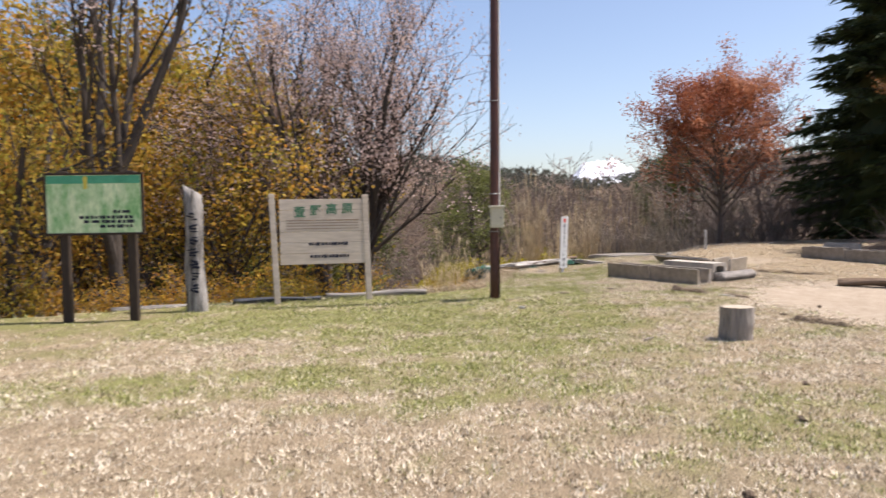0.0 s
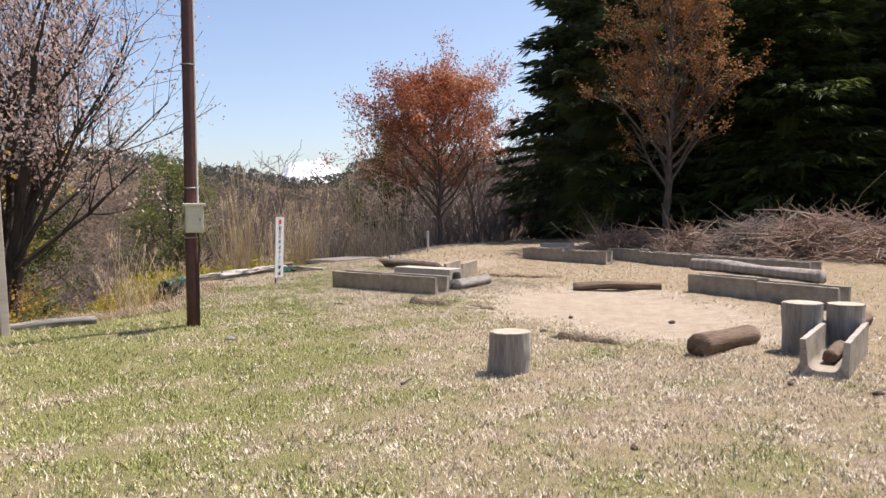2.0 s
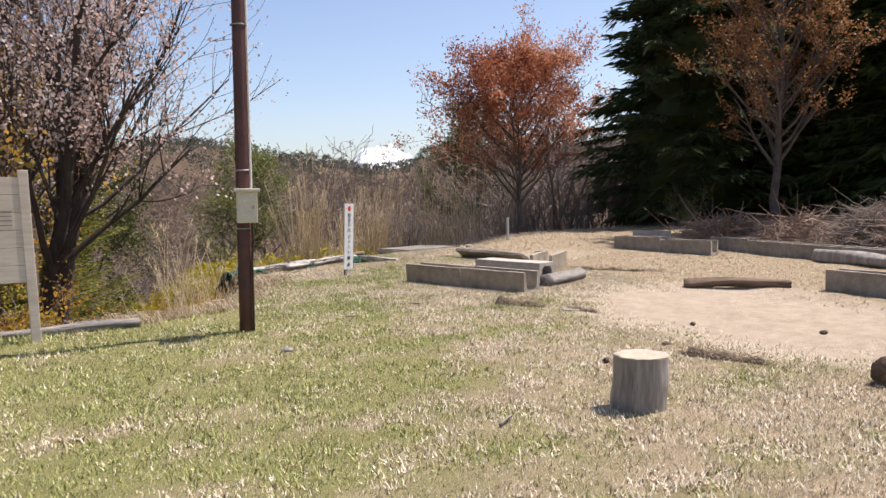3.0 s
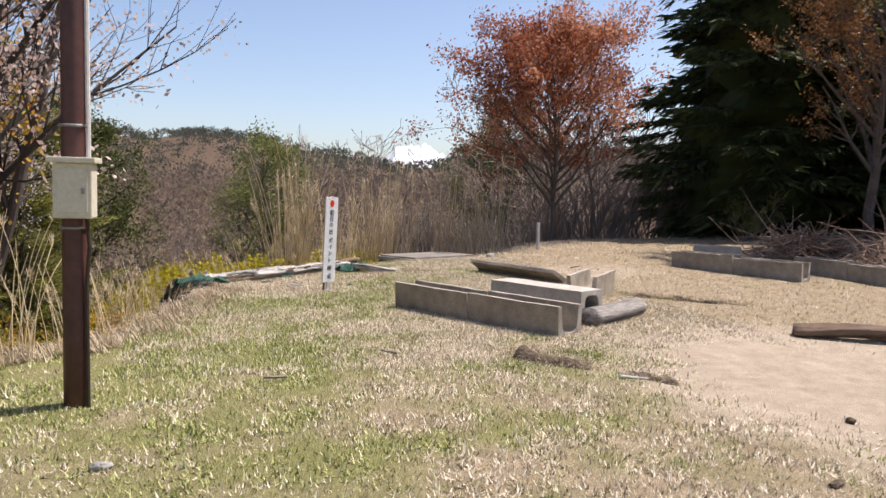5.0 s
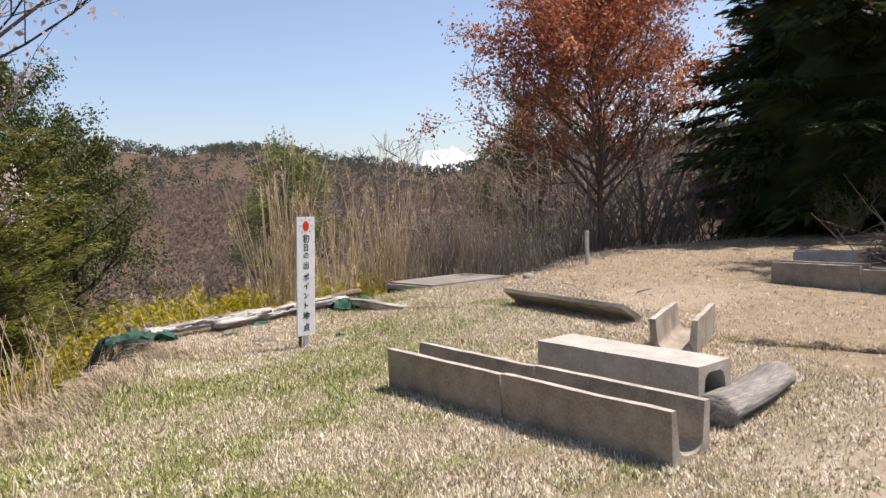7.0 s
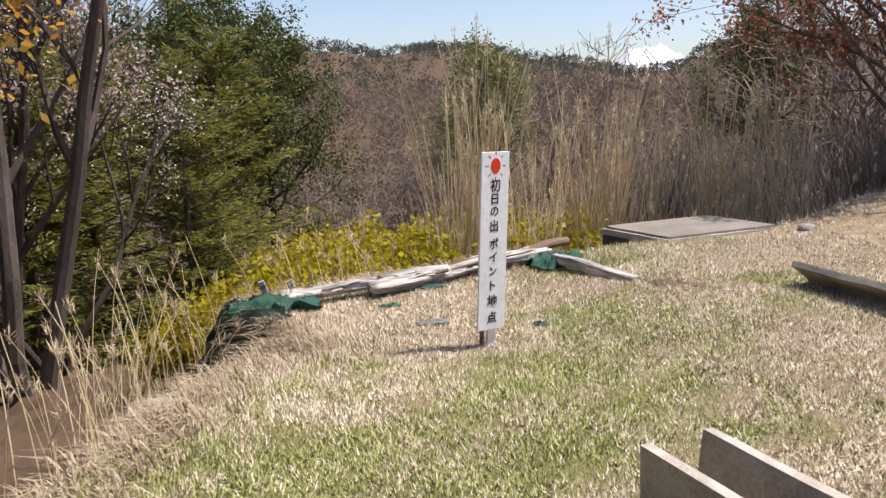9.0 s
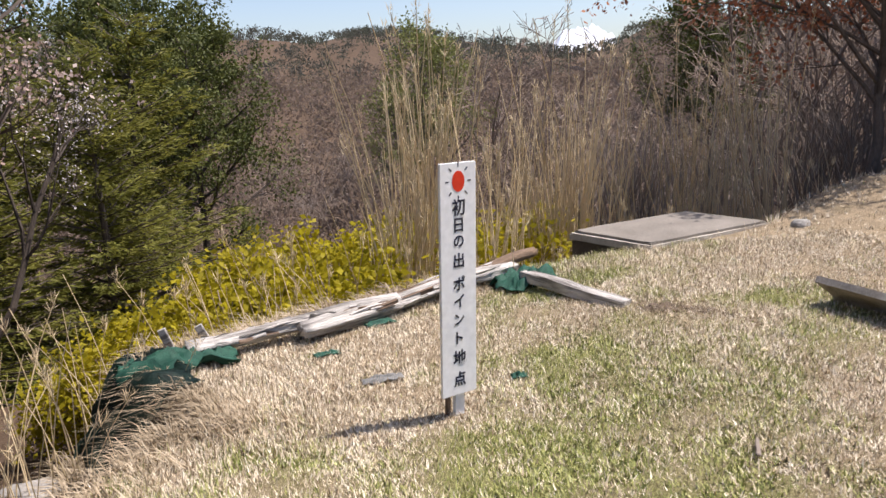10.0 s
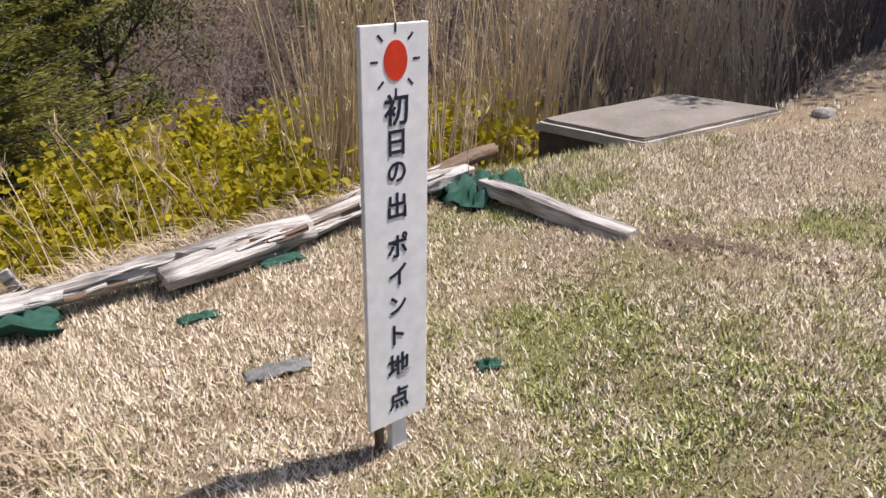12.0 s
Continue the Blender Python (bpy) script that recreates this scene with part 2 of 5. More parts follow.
def block(sx, sy, sz, at=(0, 0, 0), bevel=0.006, rough=0.0, cuts=0, seed=0, turn=None):
    """A bevelled box, base at at, its faces a little uneven where rough is given."""
    bm = bmesh.new()
    bmesh.ops.create_cube(bm, size=1)
    bmesh.ops.scale(bm, vec=(sx, sy, sz), verts=bm.verts)
    if bevel:
        bmesh.ops.bevel(bm, geom=list(bm.edges), offset=bevel, segments=2, affect="EDGES", profile=0.6)
    if cuts:
        long_edges = [e for e in bm.edges if e.calc_length() > min(sx, sy, sz) * 0.8]
        bmesh.ops.subdivide_edges(bm, edges=long_edges, cuts=cuts, use_grid_fill=True)
    if rough:
        for v in bm.verts:
            v.co += noise.noise_vector(v.co * 7 + Vector((seed * 3.1, seed, 0))) * rough
    bmesh.ops.translate(bm, vec=(0, 0, sz / 2), verts=bm.verts)
    if turn:
        bmesh.ops.transform(bm, matrix=turn, verts=bm.verts)
    bmesh.ops.translate(bm, vec=at, verts=bm.verts)
    return bm


def log_mesh(length, r0, r1, seed=0, sides=18, rings=14, knob=0.02, flat=1.0, caps=True):
    """A rough round timber along x from the origin."""
    bm = bmesh.new()
    rows = []
    off = Vector((seed * 5.3, seed * 2.7, seed))
    for i in range(rings + 1):
        f = i / rings
        r = r0 + (r1 - r0) * f
        c = noise.noise_vector(Vector((f * 2.2, seed, 0.3))) * knob * 1.5
        ring = []
        for j in range(sides):
            a = 2 * math.pi * j / sides
            d = 1 + noise.noise(Vector((math.cos(a) * 2.5, math.sin(a) * 2.5, f * length * 1.2)) + off) * knob / r * 2
            d += noise.noise(Vector((math.cos(a) * 8, math.sin(a) * 8, f * length * 0.5)) + off) * 0.06
            ring.append(bm.verts.new((f * length, c.y + math.cos(a) * r * d, c.z + math.sin(a) * r * d * flat)))
        rows.append(ring)
    for a, b in zip(rows, rows[1:]):
        for j in range(sides):
            bm.faces.new((a[j], a[(j + 1) % sides], b[(j + 1) % sides], b[j]))
    if caps:
        bm.faces.new(rows[0][::-1])
        bm.faces.new(rows[-1])
    return bm


def tube(V, F, pts, radii, sides):
    base = len(V)
    n = len(pts)
    for i in range(n):
        t = (pts[min(i + 1, n - 1)] - pts[max(i - 1, 0)])
        t = t.normalized() if t.length > 1e-9 else Vector((0, 0, 1))
        s = t.cross(Vector((0.31, 0.95, 0.05)) if abs(t.x) > 0.5 else Vector((1, 0.1, 0)))
        s.normalize()
        u = t.cross(s)
        for j in range(sides):
            a = 2 * math.pi * j / sides
            V.append(pts[i] + (s * math.cos(a) + u * math.sin(a)) * radii[i])
    for i in range(n - 1):
        for j in range(sides):
            k = (j + 1) % sides
            F.append((base + i * sides + j, base + i * sides + k, base + (i + 1) * sides + k, base + (i + 1) * sides + j))


def leaf_cloud(points, size, per, spread, rng, long=1.6, droop=0.0):
    """Small pointed leaves (two triangles each) scattered round the points."""
    P = np.repeat(np.array([tuple(p) for p in points]), per, axis=0)
    n = len(P)
    P = P + rng.normal(0, spread, (n, 3))  # loose round the twigs
    a = rng.normal(0, 1, (n, 3))
    a[:, 2] -= droop
    a /= np.linalg.norm(a, axis=1)[:, None]
    b = np.cross(a, rng.normal(0, 1, (n, 3)))
    b /= np.linalg.norm(b, axis=1)[:, None] + 1e-9
    s = (size * rng.uniform(0.6, 1.3, n))[:, None]
    V = np.stack([P, P + a * s * long * 0.5 + b * s * 0.5, P + a * s * long, P + a * s * long * 0.5 - b * s * 0.5], 1).reshape(-1, 3)
    F = np.arange(4 * n).reshape(-1, 4)
    return V, F


def spray_cloud(points, ways, size, per, spread, rng, long, droop):
    """Flat hanging sprays that point along their boughs."""
    P = np.repeat(np.array([tuple(p) for p in points]), per, axis=0)
    A = np.repeat(np.array([tuple(w) for w in ways]), per, axis=0)
    n = len(P)
    P = P + rng.normal(0, spread, (n, 3)) * np.array([1.6, 1.6, 0.7])
    A = A + rng.normal(0, 0.35, (n, 3)) * np.array([1, 1, 0.6])
    A[:, 2] -= droop
    A /= np.linalg.norm(A, axis=1)[:, None]
    B = np.cross(A, np.array([0, 0, 1.0]) + rng.normal(0, 0.75, (n, 3)))
    B /= np.linalg.norm(B, axis=1)[:, None] + 1e-9
    s = (size * rng.uniform(0.6, 1.3, n))[:, None]
    bend = np.stack([0 * s[:, 0], 0 * s[:, 0], -0.35 * s[:, 0]], 1)
    V = np.stack([P, P + A * s * long * 0.4 + B * s * 0.5, P + A * s * long + bend, P + A * s * long * 0.4 - B * s * 0.5], 1).reshape(-1, 3)
    return V, np.arange(4 * n).reshape(-1, 4)


def quads_mesh(name, V, F, material):
    """A mesh of quads (or triangles) from arrays."""
    me = bpy.data.meshes.new(name)
    k = F.shape[1]
    me.vertices.add(len(V))
    me.vertices.foreach_set("co", np.ascontiguousarray(V, dtype=np.float32).ravel())
    me.loops.add(F.size)
    me.loops.foreach_set("vertex_index", np.ascontiguousarray(F, dtype=np.int32).ravel())
    me.polygons.add(len(F))
    me.polygons.foreach_set("loop_start", np.arange(0, F.size, k, dtype=np.int32))
    me.materials.append(material)
    me.update(calc_edges=True)
    me.validate()
    return me


class Grower:
    """Grows a branching plant: V, F hold the wood, tips the ends of twigs."""

    def __init__(self, seed, levels, kids, ratio, angle, up=0.12, wiggle=0.12, min_r=0.004, sides=(8, 5, 3, 3, 3), first=0.35):
        self.r = random.Random(seed)
        self.V, self.F, self.tips = [], [], []
        self.levels, self.kids, self.ratio, self.angle = levels, kids, ratio, angle
        self.up, self.wiggle, self.min_r, self.sides, self.first = up, wiggle, min_r, sides, first

    def rv(self):
        return Vector((self.r.gauss(0, 1), self.r.gauss(0, 1), self.r.gauss(0, 1)))

    def grow(self, p, d, length, radius, level=0):
        r = self.r
        seg = (7, 5, 4, 3, 3)[min(level, 4)]
        pts, rad, dirs = [p.copy()], [radius], [d.copy()]
        end = 0.45 if level == 0 else 0.3
        for i in range(seg):
            d = (d + self.rv() * self.wiggle + Vector((0, 0, self.up))).normalized()
            p = p + d * length / seg
            pts.append(p.copy())
            dirs.append(d.copy())
            rad.append(max(self.min_r, radius * (1 - (1 - end) * (i + 1) / seg)))
        tube(self.V, self.F, pts, rad, self.sides[min(level, len(self.sides) - 1)])
        if level >= self.levels - 1:
            self.tips += pts[1:]
            return
        if level == self.levels - 2:
            self.tips += pts[3:]
        for c in range(self.kids[level]):
            f = r.uniform(0.3 if level else self.first, 1.0)
            i = min(seg, max(1, round(f * seg)))
            ax = self.rv().cross(dirs[i])
            if ax.length < 1e-6:
                continue
            ax.normalize()
            ang = radians(r.gauss(self.angle[level], 9))
            nd = Matrix.Rotation(ang, 3, ax) @ dirs[i]
            self.grow(pts[i], nd.normalized(), length * self.ratio[level] * r.uniform(0.7, 1.15) * (1.15 - 0.4 * f),
                      max(self.min_r, rad[i] * r.uniform(0.5, 0.72)), level + 1)


# ---------------------------------------------------------------- the lie of the land
LAWN = np.array([(-45, 9.3), (-6, 10.9), (-3, 12.1), (-1, 12.7), (0.1, 13.2), (0.75, 13.9), (1.0, 15.0), (1.17, 15.7), (1.27, 16.4), (1.25, 17.2),
                 (1.37, 17.85), (1.66, 18.0), (1.45, 18.3), (1.1, 18.6), (0.82, 19.05), (0.95, 19.3), (2.4, 20.1), (3.4, 20.85), (3.85, 20.7), (4.6, 20.85), (6.05, 21.6), (7.4, 22.9), (9.5, 24.2), (14, 25),
                 (70, 34), (70, -60), (-70, -60), (-70, 8)], dtype=float)
DIRT = np.array([(4.15, 12.6), (4.9, 13.9), (6.3, 14.0), (7.7, 13.3), (8.0, 11.6), (7.6, 10.0), (6.7, 8.9), (5.8, 8.6),
                 (5.0, 9.4), (4.6, 10.6)], dtype=float)
DIRT_FAR = np.array([(5.9, 18.1), (6.5, 19.4), (7.7, 19.5), (8.1, 18.3), (7.2, 17.6)], dtype=float)


def ss(a, b, v):
    t = np.clip((v - a) / (b - a), 0, 1)
    return t * t * (3 - 2 * t)


def outside(poly, X, Y):
    """Signed distance to a polygon, positive outside."""
    d = np.full(X.shape, 1e9)
    inside = np.zeros(X.shape, bool)
    for (x0, y0), (x1, y1) in zip(poly, np.roll(poly, -1, 0)):
        ex, ey = x1 - x0, y1 - y0
        t = np.clip(((X - x0) * ex + (Y - y0) * ey) / (ex * ex + ey * ey), 0, 1)
        d = np.minimum(d, np.hypot(X - x0 - t * ex, Y - y0 - t * ey))
        cross = (y0 > Y) != (y1 > Y)
        with np.errstate(divide="ignore", invalid="ignore"):
            xi = x0 + (Y - y0) * ex / (ey if ey else 1e-9)
        inside ^= cross & (X < xi)
    return np.where(inside, -d, d)


def waves(X, Y, scale, seed):
    """Smooth value noise from a few turned sine waves."""
    r = np.random.RandomState(seed)
    out = np.zeros(X.shape)
    for k in range(7):
        a, f, p = r.uniform(0, 6.28), scale * r.uniform(0.6, 1.9), r.uniform(0, 6.28)
        out += np.sin((X * np.cos(a) + Y * np.sin(a)) * f + p + 0.8 * np.sin((Y * np.cos(a) - X * np.sin(a)) * f * 0.7 + p * 2))
    return out / 4.5


def land(X, Y):
    X, Y = np.asarray(X, float), np.asarray(Y, float)
    z = -0.06 * ss(14, 9, Y) + 0.02 * waves(X, Y, 0.9, 3)
    z = z - 0.13 * ss(16.4, 17.8, Y) * ss(4.4, 3.2, X) - 0.03 * ss(17, 18.5, Y) * ss(2.4, 1.2, X)
    z = z + 0.03 * np.exp(-((X - 2) / 2.0) ** 2 - ((Y - 11.8) / 1.6) ** 2)
    z = z + 0.22 * ss(16.5, 23, Y) * ss(5, 8.5, X) + 0.45 * ss(11, 19, X) * ss(10, 20, Y)
    z = z - 0.05 * ss(0.0, -0.6, outside(DIRT, X, Y))
    d = outside(LAWN, X, Y)
    right = ss(17, 8, X - 0.25 * (Y - 24))
    o = np.maximum(d, 0)
    z = z - right * (0.85 * ss(0, 0.36, o) + 0.6 * ss(0.4, 2.2, o) + 8.2 * ss(0.5, 27, o)) - (1 - right) * 0.03 * np.minimum(o, 40)
    z = z + 0.12 * waves(X, Y, 0.5, 11) * ss(0.5, 4, o)
    r = np.hypot(X - 2, Y - 10)
    th = np.arctan2(X - 2, Y - 10)
    ridge = 28 + 15 * ss(0.06, -0.06, th) + 2.5 * np.sin(th * 13 + 1.0) + 2 * np.sin(th * 24 + 0.3) + 1.0 * np.sin(th * 57) + 1.5 * waves(X, Y, 0.02, 8)
    z = z + ss(60, 480, r) * ridge + 4 * ss(40, 140, r) * waves(X, Y, 0.03, 5)
    return z


def ground_z(x, y):
    return float(land(np.array([x]), np.array([y]))[0])


def green_part(X, Y):
    g = 0.24 + 0.16 * ss(7, 10, Y) * ss(5, 3, X) + 0.42 * waves(X, Y, 1.1, 21) + 0.38 * waves(X, Y, 3.5, 22) + 0.4 * waves(X, Y, 10.0, 23)
    for cx, cy, rx, ry, a in ((-2.4, 6.6, 1.4, 0.7, 0.5), (2.0, 10.6, 0.7, 2.6, 0.6), (2.3, 13.5, 0.7, 1.6, 0.5), (-1.5, 10.6, 3.0, 0.9, 0.3),
                              (3.4, 17.9, 0.6, 1.4, 0.4), (6.7, 15.8, 0.35, 0.25, 1.0), (5.0, 19.2, 0.45, 0.25, 0.9), (2.4, 16.2, 0.8, 1.0, 0.3)):
        g = g + a * np.exp(-(((X - cx) / rx) ** 2 + ((Y - cy) / ry) ** 2))
    g = g + ss(2.4, 0.8, X) * ss(17.5, 15.5, Y) * (0.25 * ss(5.5, 8.5, Y) + 0.25 * ss(11, 12.5, Y))
    g = g - 0.8 * ss(6.5, 3.0, Y) - 0.5 * ss(4, 7, X) - 0.5 * ss(17.6, 18.6, Y) * ss(3.5, 2.6, X)
    return np.clip(g, 0, 1)


def build_ground():
    def axis(lo, hi, step, far, n):
        core = np.arange(lo, hi + 1e-6, step)
        g = np.cumsum(step * np.geomspace(1.15, far / step / 6, n))
        return np.concatenate([lo - g[::-1], core, hi + g])
    xs, ys = axis(-7, 14, 0.1, 3000, 46), axis(1, 27, 0.1, 3000, 46)
    X, Y = np.meshgrid(xs, ys)
    Z = land(X, Y)
    d = outside(LAWN, X, Y)
    rough = np.array([noise.noise(Vector((a * 3.1, b * 3.1, 0))) for a, b in zip(X.ravel(), Y.ravel())]).reshape(X.shape)
    Z = Z + 0.018 * rough * (d < 3) + 0.25 * rough * ss(1, 6, d)
    nx, ny = len(xs), len(ys)
    idx = np.arange(nx * ny).reshape(ny, nx)
    F = np.stack([idx[:-1, :-1], idx[:-1, 1:], idx[1:, 1:], idx[1:, :-1]], -1).reshape(-1, 4)
    me = quads_mesh("ground", np.stack([X, Y, Z], -1).reshape(-1, 3), F, GROUND)
    wob = 0.45 * waves(X, Y, 2.3, 31) + 0.15 * rough
    dirt = np.maximum(ss(0.35, -0.35, outside(DIRT, X, Y) + 0.5 * wob), 0.6 * ss(0.35, -0.35, outside(DIRT_FAR, X, Y) + 0.5 * wob))
    dirt = np.maximum(dirt, 0.5 * ss(5.2, 3.0, Y + wob) * ss(0.5, 3, X))
    floor = ss(-0.1, 0.6, d + 0.3 * wob)
    col = np.stack([dirt, floor, green_part(X, Y), np.ones_like(X)], -1).reshape(-1, 4)
    at = me.color_attributes.new("cover", "FLOAT_COLOR", "POINT")
    at.data.foreach_set("color", col.astype(np.float32).ravel())
    for p in me.polygons:
        p.use_smooth = True
    tagged(new("ground", me), "straw-coloured mown lawn with bare sandy patches above a wooded slope", "ground", kind="structure")


def blades(count_near, seed, x0, x1, y0, y1, k=5, big=1.0, hole=None):
    """Straw and green grass blades, thicker near the walked line."""
    rng = np.random.RandomState(seed)
    n = count_near
    x, y = rng.uniform(x0, x1, n), rng.uniform(y0, y1, n)
    near = np.hypot(x - np.interp(y, [0, 8, 18], [0.3, 2, 2.7]), 0) / 3.0
    hole = hole or (1e9, 1e9, 1e9, 1e9)
    free = ~((x > hole[0]) & (x < hole[1]) & (y > hole[2]) & (y < hole[3]))
    keep = free & (rng.uniform(0, 1, n) < np.clip(1.25 - 0.12 * near * 3, 0.22, 1))
    d = outside(LAWN, x, y)
    wob = 0.45 * waves(x, y, 2.3, 31)
    od = outside(DIRT, x, y) + 0.5 * wob
    keep &= (d < 0.35) & (rng.uniform(-0.8, 0.45, n) < od) & ((outside(DIRT_FAR, x, y) + 0.5 * wob > 0) | (rng.uniform(0, 1, n) < 0.45))
    keep &= rng.uniform(0, 1, n) < 0.62 + 0.38 * np.clip(0.8 * waves(x, y, 2.0, 41) + 0.6 * waves(x, y, 11.0, 42) + 0.5, 0, 1)
    x, y = x[keep], y[keep]
    z = land(x, y) - 0.006
    n = len(x)
    tone = np.repeat(rng.uniform(0, 1, n), k)
    edge = np.repeat(d[keep], k)
    x = np.repeat(x, k) + rng.normal(0, 0.013, n * k)
    y = np.repeat(y, k) + rng.normal(0, 0.013, n * k)
    z = np.repeat(z, k)
    n = n * k
    L = big * rng.uniform(0.018, 0.052, n) * (1 + 0.9 * np.clip(ss(-0.8, 0.1, edge), 0, 1))
    a = rng.uniform(0, 6.283, n)
    lean = rng.uniform(0.25, 1.4, n)
    dx, dy, dz = np.cos(a) * np.sin(lean), np.sin(a) * np.sin(lean), np.cos(lean)
    b = a + 1.571 + rng.uniform(-0.5, 0.5, n)
    w = big * rng.uniform(0.0024, 0.0056, n)
    P = np.stack([x, y, z], 1)
    D = np.stack([dx, dy, dz], 1) * L[:, None]
    W = np.stack([np.cos(b) * w, np.sin(b) * w, 0 * w], 1)
    V = np.stack([P - W, P + W, P + D], 1)
    green = 0.6 * tone + 0.4 * rng.uniform(0, 1, n) < 0.12 + 0.6 * green_part(x, y)
    for nm, sel, m, lab in (("straw_grass", ~green, GRASS_STRAW, "dry straw-coloured short lawn grass"), ("green_grass", green, GRASS_GREEN, "patches of fresh green lawn grass")):
        v = V[sel].reshape(-1, 3)
        ob = new(nm, quads_mesh(nm, v, np.arange(len(v)).reshape(-1, 3), m))
        tagged(ob, lab, "grass", kind="stuff")


# ---------------------------------------------------------------- made things
def gutter_mesh(length=1.1, width=0.31, height=0.29, wall=0.045, seed=0):
    """A precast concrete U-channel along x, open upwards, centred on its base."""
    w, h, t = width / 2, height, wall
    prof = [(-w, 0.0), (w, 0.0), (w + 0.006, h), (w - t + 0.006, h)]
    c, r = w - t - 0.012, 0.07
    for k in range(6):
        a = k / 5 * math.pi / 2
        prof.append((c - r + r * math.cos(a), t + r - r * math.sin(a)))
    for k in range(6):
        a = math.pi / 2 * (1 - k / 5)
        prof.append((-c + r - r * math.cos(a), t + r - r * math.sin(a)))
    prof += [(-(w - t + 0.006), h), (-w - 0.006, h)]
    bm = bmesh.new()
    rows, cuts = [], 8
    for i in range(cuts + 1):
        x = -length / 2 + length * i / cuts
        row = []
        for y, z in prof:
            n = noise.noise_vector(Vector((x * 6 + seed * 4.7, y * 9, z * 9))) * 0.006
            row.append(bm.verts.new((x + n.x * (i in (0, cuts)), y + n.y, z + n.z * 0.8)))
        rows.append(row)
    m = len(prof)
    for a, b in zip(rows, rows[1:]):
        for j in range(m):
            bm.faces.new((a[j], b[j], b[(j + 1) % m], a[(j + 1) % m]))
    for row, turned in ((rows[0], False), (rows[-1], True)):
        caps = [(1, 2, 3, 4), (1, 9, 10, 0), (0, 15, 16, 17)] + [(1, k, k + 1) for k in range(4, 9)] + [(0, k, k + 1) for k in range(10, 15)]
        for cap in caps:
            bm.faces.new([row[k] for k in (cap[::-1] if turned else cap)])
    bmesh.ops.bevel(bm, geom=[e for e in bm.edges if e.calc_face_angle(0) > 1.2 and e.calc_length() > 0.02], offset=0.006, segments=1, affect="EDGES")
    return bm


def gutter(x, y, z, rz, label, rx=0, ry=0, seed=0, length=1.1, material=None, group="concrete gutters on the lawn", width=0.31):
    ob = part("concrete_gutter", gutter_mesh(length, seed=seed, width=width), material or CONCRETE)
    ob.data.materials.append(CONCRETE_WORN)
    r = random.Random(seed)
    for p in ob.data.polygons:
        if p.center.z > 0.278 or (abs(p.center.x) > length / 2 - 0.008 and r.random() < 0.5):
            p.material_index = 1
    ob.matrix_basis = pose(x, y, z, rx, ry, rz)
    return tagged(ob, label, "concrete gutter", group)


def gutter_run(a, b, count, label, material=None, seed=0, z=None, height_off=0.0, width=0.31):
    """Gutters end to end; a, b: the ends of the centre line."""
    rz = math.degrees(math.atan2(b[1] - a[1], b[0] - a[0]))
    full = math.hypot(b[0] - a[0], b[1] - a[1]) / count
    for i in range(count):
        f = (i + 0.5) / count
        x, y = a[0] + (b[0] - a[0]) * f, a[1] + (b[1] - a[1]) * f
        zz = ground_z(x, y) - 0.015 if z is None else z
        gutter(x, y, zz + height_off, rz + (i % 2) * 0.8 - 0.4, label, seed=seed + i, length=full - 0.012, material=material, width=width)


def place(ob, x, y, rz=0, dz=0.0, rx=0, ry=0):
    ob.matrix_basis = pose(x, y, ground_z(x, y) + dz, rx, ry, rz)
    return ob


def stump(x, y, h, r, label, seed=0, rz=0):
    bm = log_mesh(h, r, r * 0.97, seed, 28, 8, 0.012)
    bmesh.ops.transform(bm, matrix=Matrix.Rotation(radians(-90), 4, "Y"), verts=bm.verts)
    root = place(thing("tree_stump"), x, y, rz, -0.02)
    part("trunk", bm, WOOD_GREY, root)
    cap = log_mesh(0.008, r * 0.955, r * 0.95, seed, 28, 1, 0.012)
    bmesh.ops.transform(cap, matrix=Matrix.Translation((0, 0, h - 0.003)) @ Matrix.Rotation(radians(-90), 4, "Y"), verts=cap.verts)
    part("sawn_top", cap, WOOD_END, root, "pale sawn wood top with cracks")
    return tagged(root, label, "stump", "stump seats")


def timber(name, a, b, r0, r1, material, label, category, seed=0, lift=0.0, flat=1.0, knob=0.02, za=None, zb=None):
    """A log lying from a to b on the ground."""
    za = ground_z(*a) + r0 * 0.85 * flat + lift if za is None else za
    zb = ground_z(*b) + r1 * 0.85 * flat + lift if zb is None else zb
    d = Vector((b[0] - a[0], b[1] - a[1], zb - za))
    bm = log_mesh(d.length, r0, r1, seed, 16, 14, knob, flat)
    ob = smooth(part(name, bm, material))
    ob.matrix_basis = Matrix.Translation((a[0], a[1], za)) @ d.to_track_quat("X", "Z").to_matrix().to_4x4()
    return tagged(ob, label, category)


def text_mesh(body, size, material, depth=0.0006):
    cu = bpy.data.curves.new("lettering", "FONT")
    cu.body, cu.size, cu.align_x, cu.align_y = body, size, "CENTER", "CENTER"
    cu.extrude, cu.resolution_u, cu.offset = depth, 3, size * 0.02
    tmp = new("lettering", cu)
    bpy.context.view_layer.update()
    me = bpy.data.meshes.new_from_object(tmp.evaluated_get(bpy.context.evaluated_depsgraph_get()))
    bpy.data.objects.remove(tmp)
    me.materials.clear()
    me.materials.append(material)
    return me


def disc(rx, rz, y, at, n=32, depth=0.0012):
    bm = bmesh.new()
    a = [bm.verts.new((at[0] + rx * math.cos(t), y, at[1] + rz * math.sin(t))) for t in (2 * math.pi * k / n for k in range(n))]
    f = bm.faces.new(a)
    ex = bmesh.ops.extrude_face_region(bm, geom=[f])
    bmesh.ops.translate(bm, vec=(0, -depth, 0), verts=[v for v in ex["geom"] if isinstance(v, bmesh.types.BMVert)])
    return bm


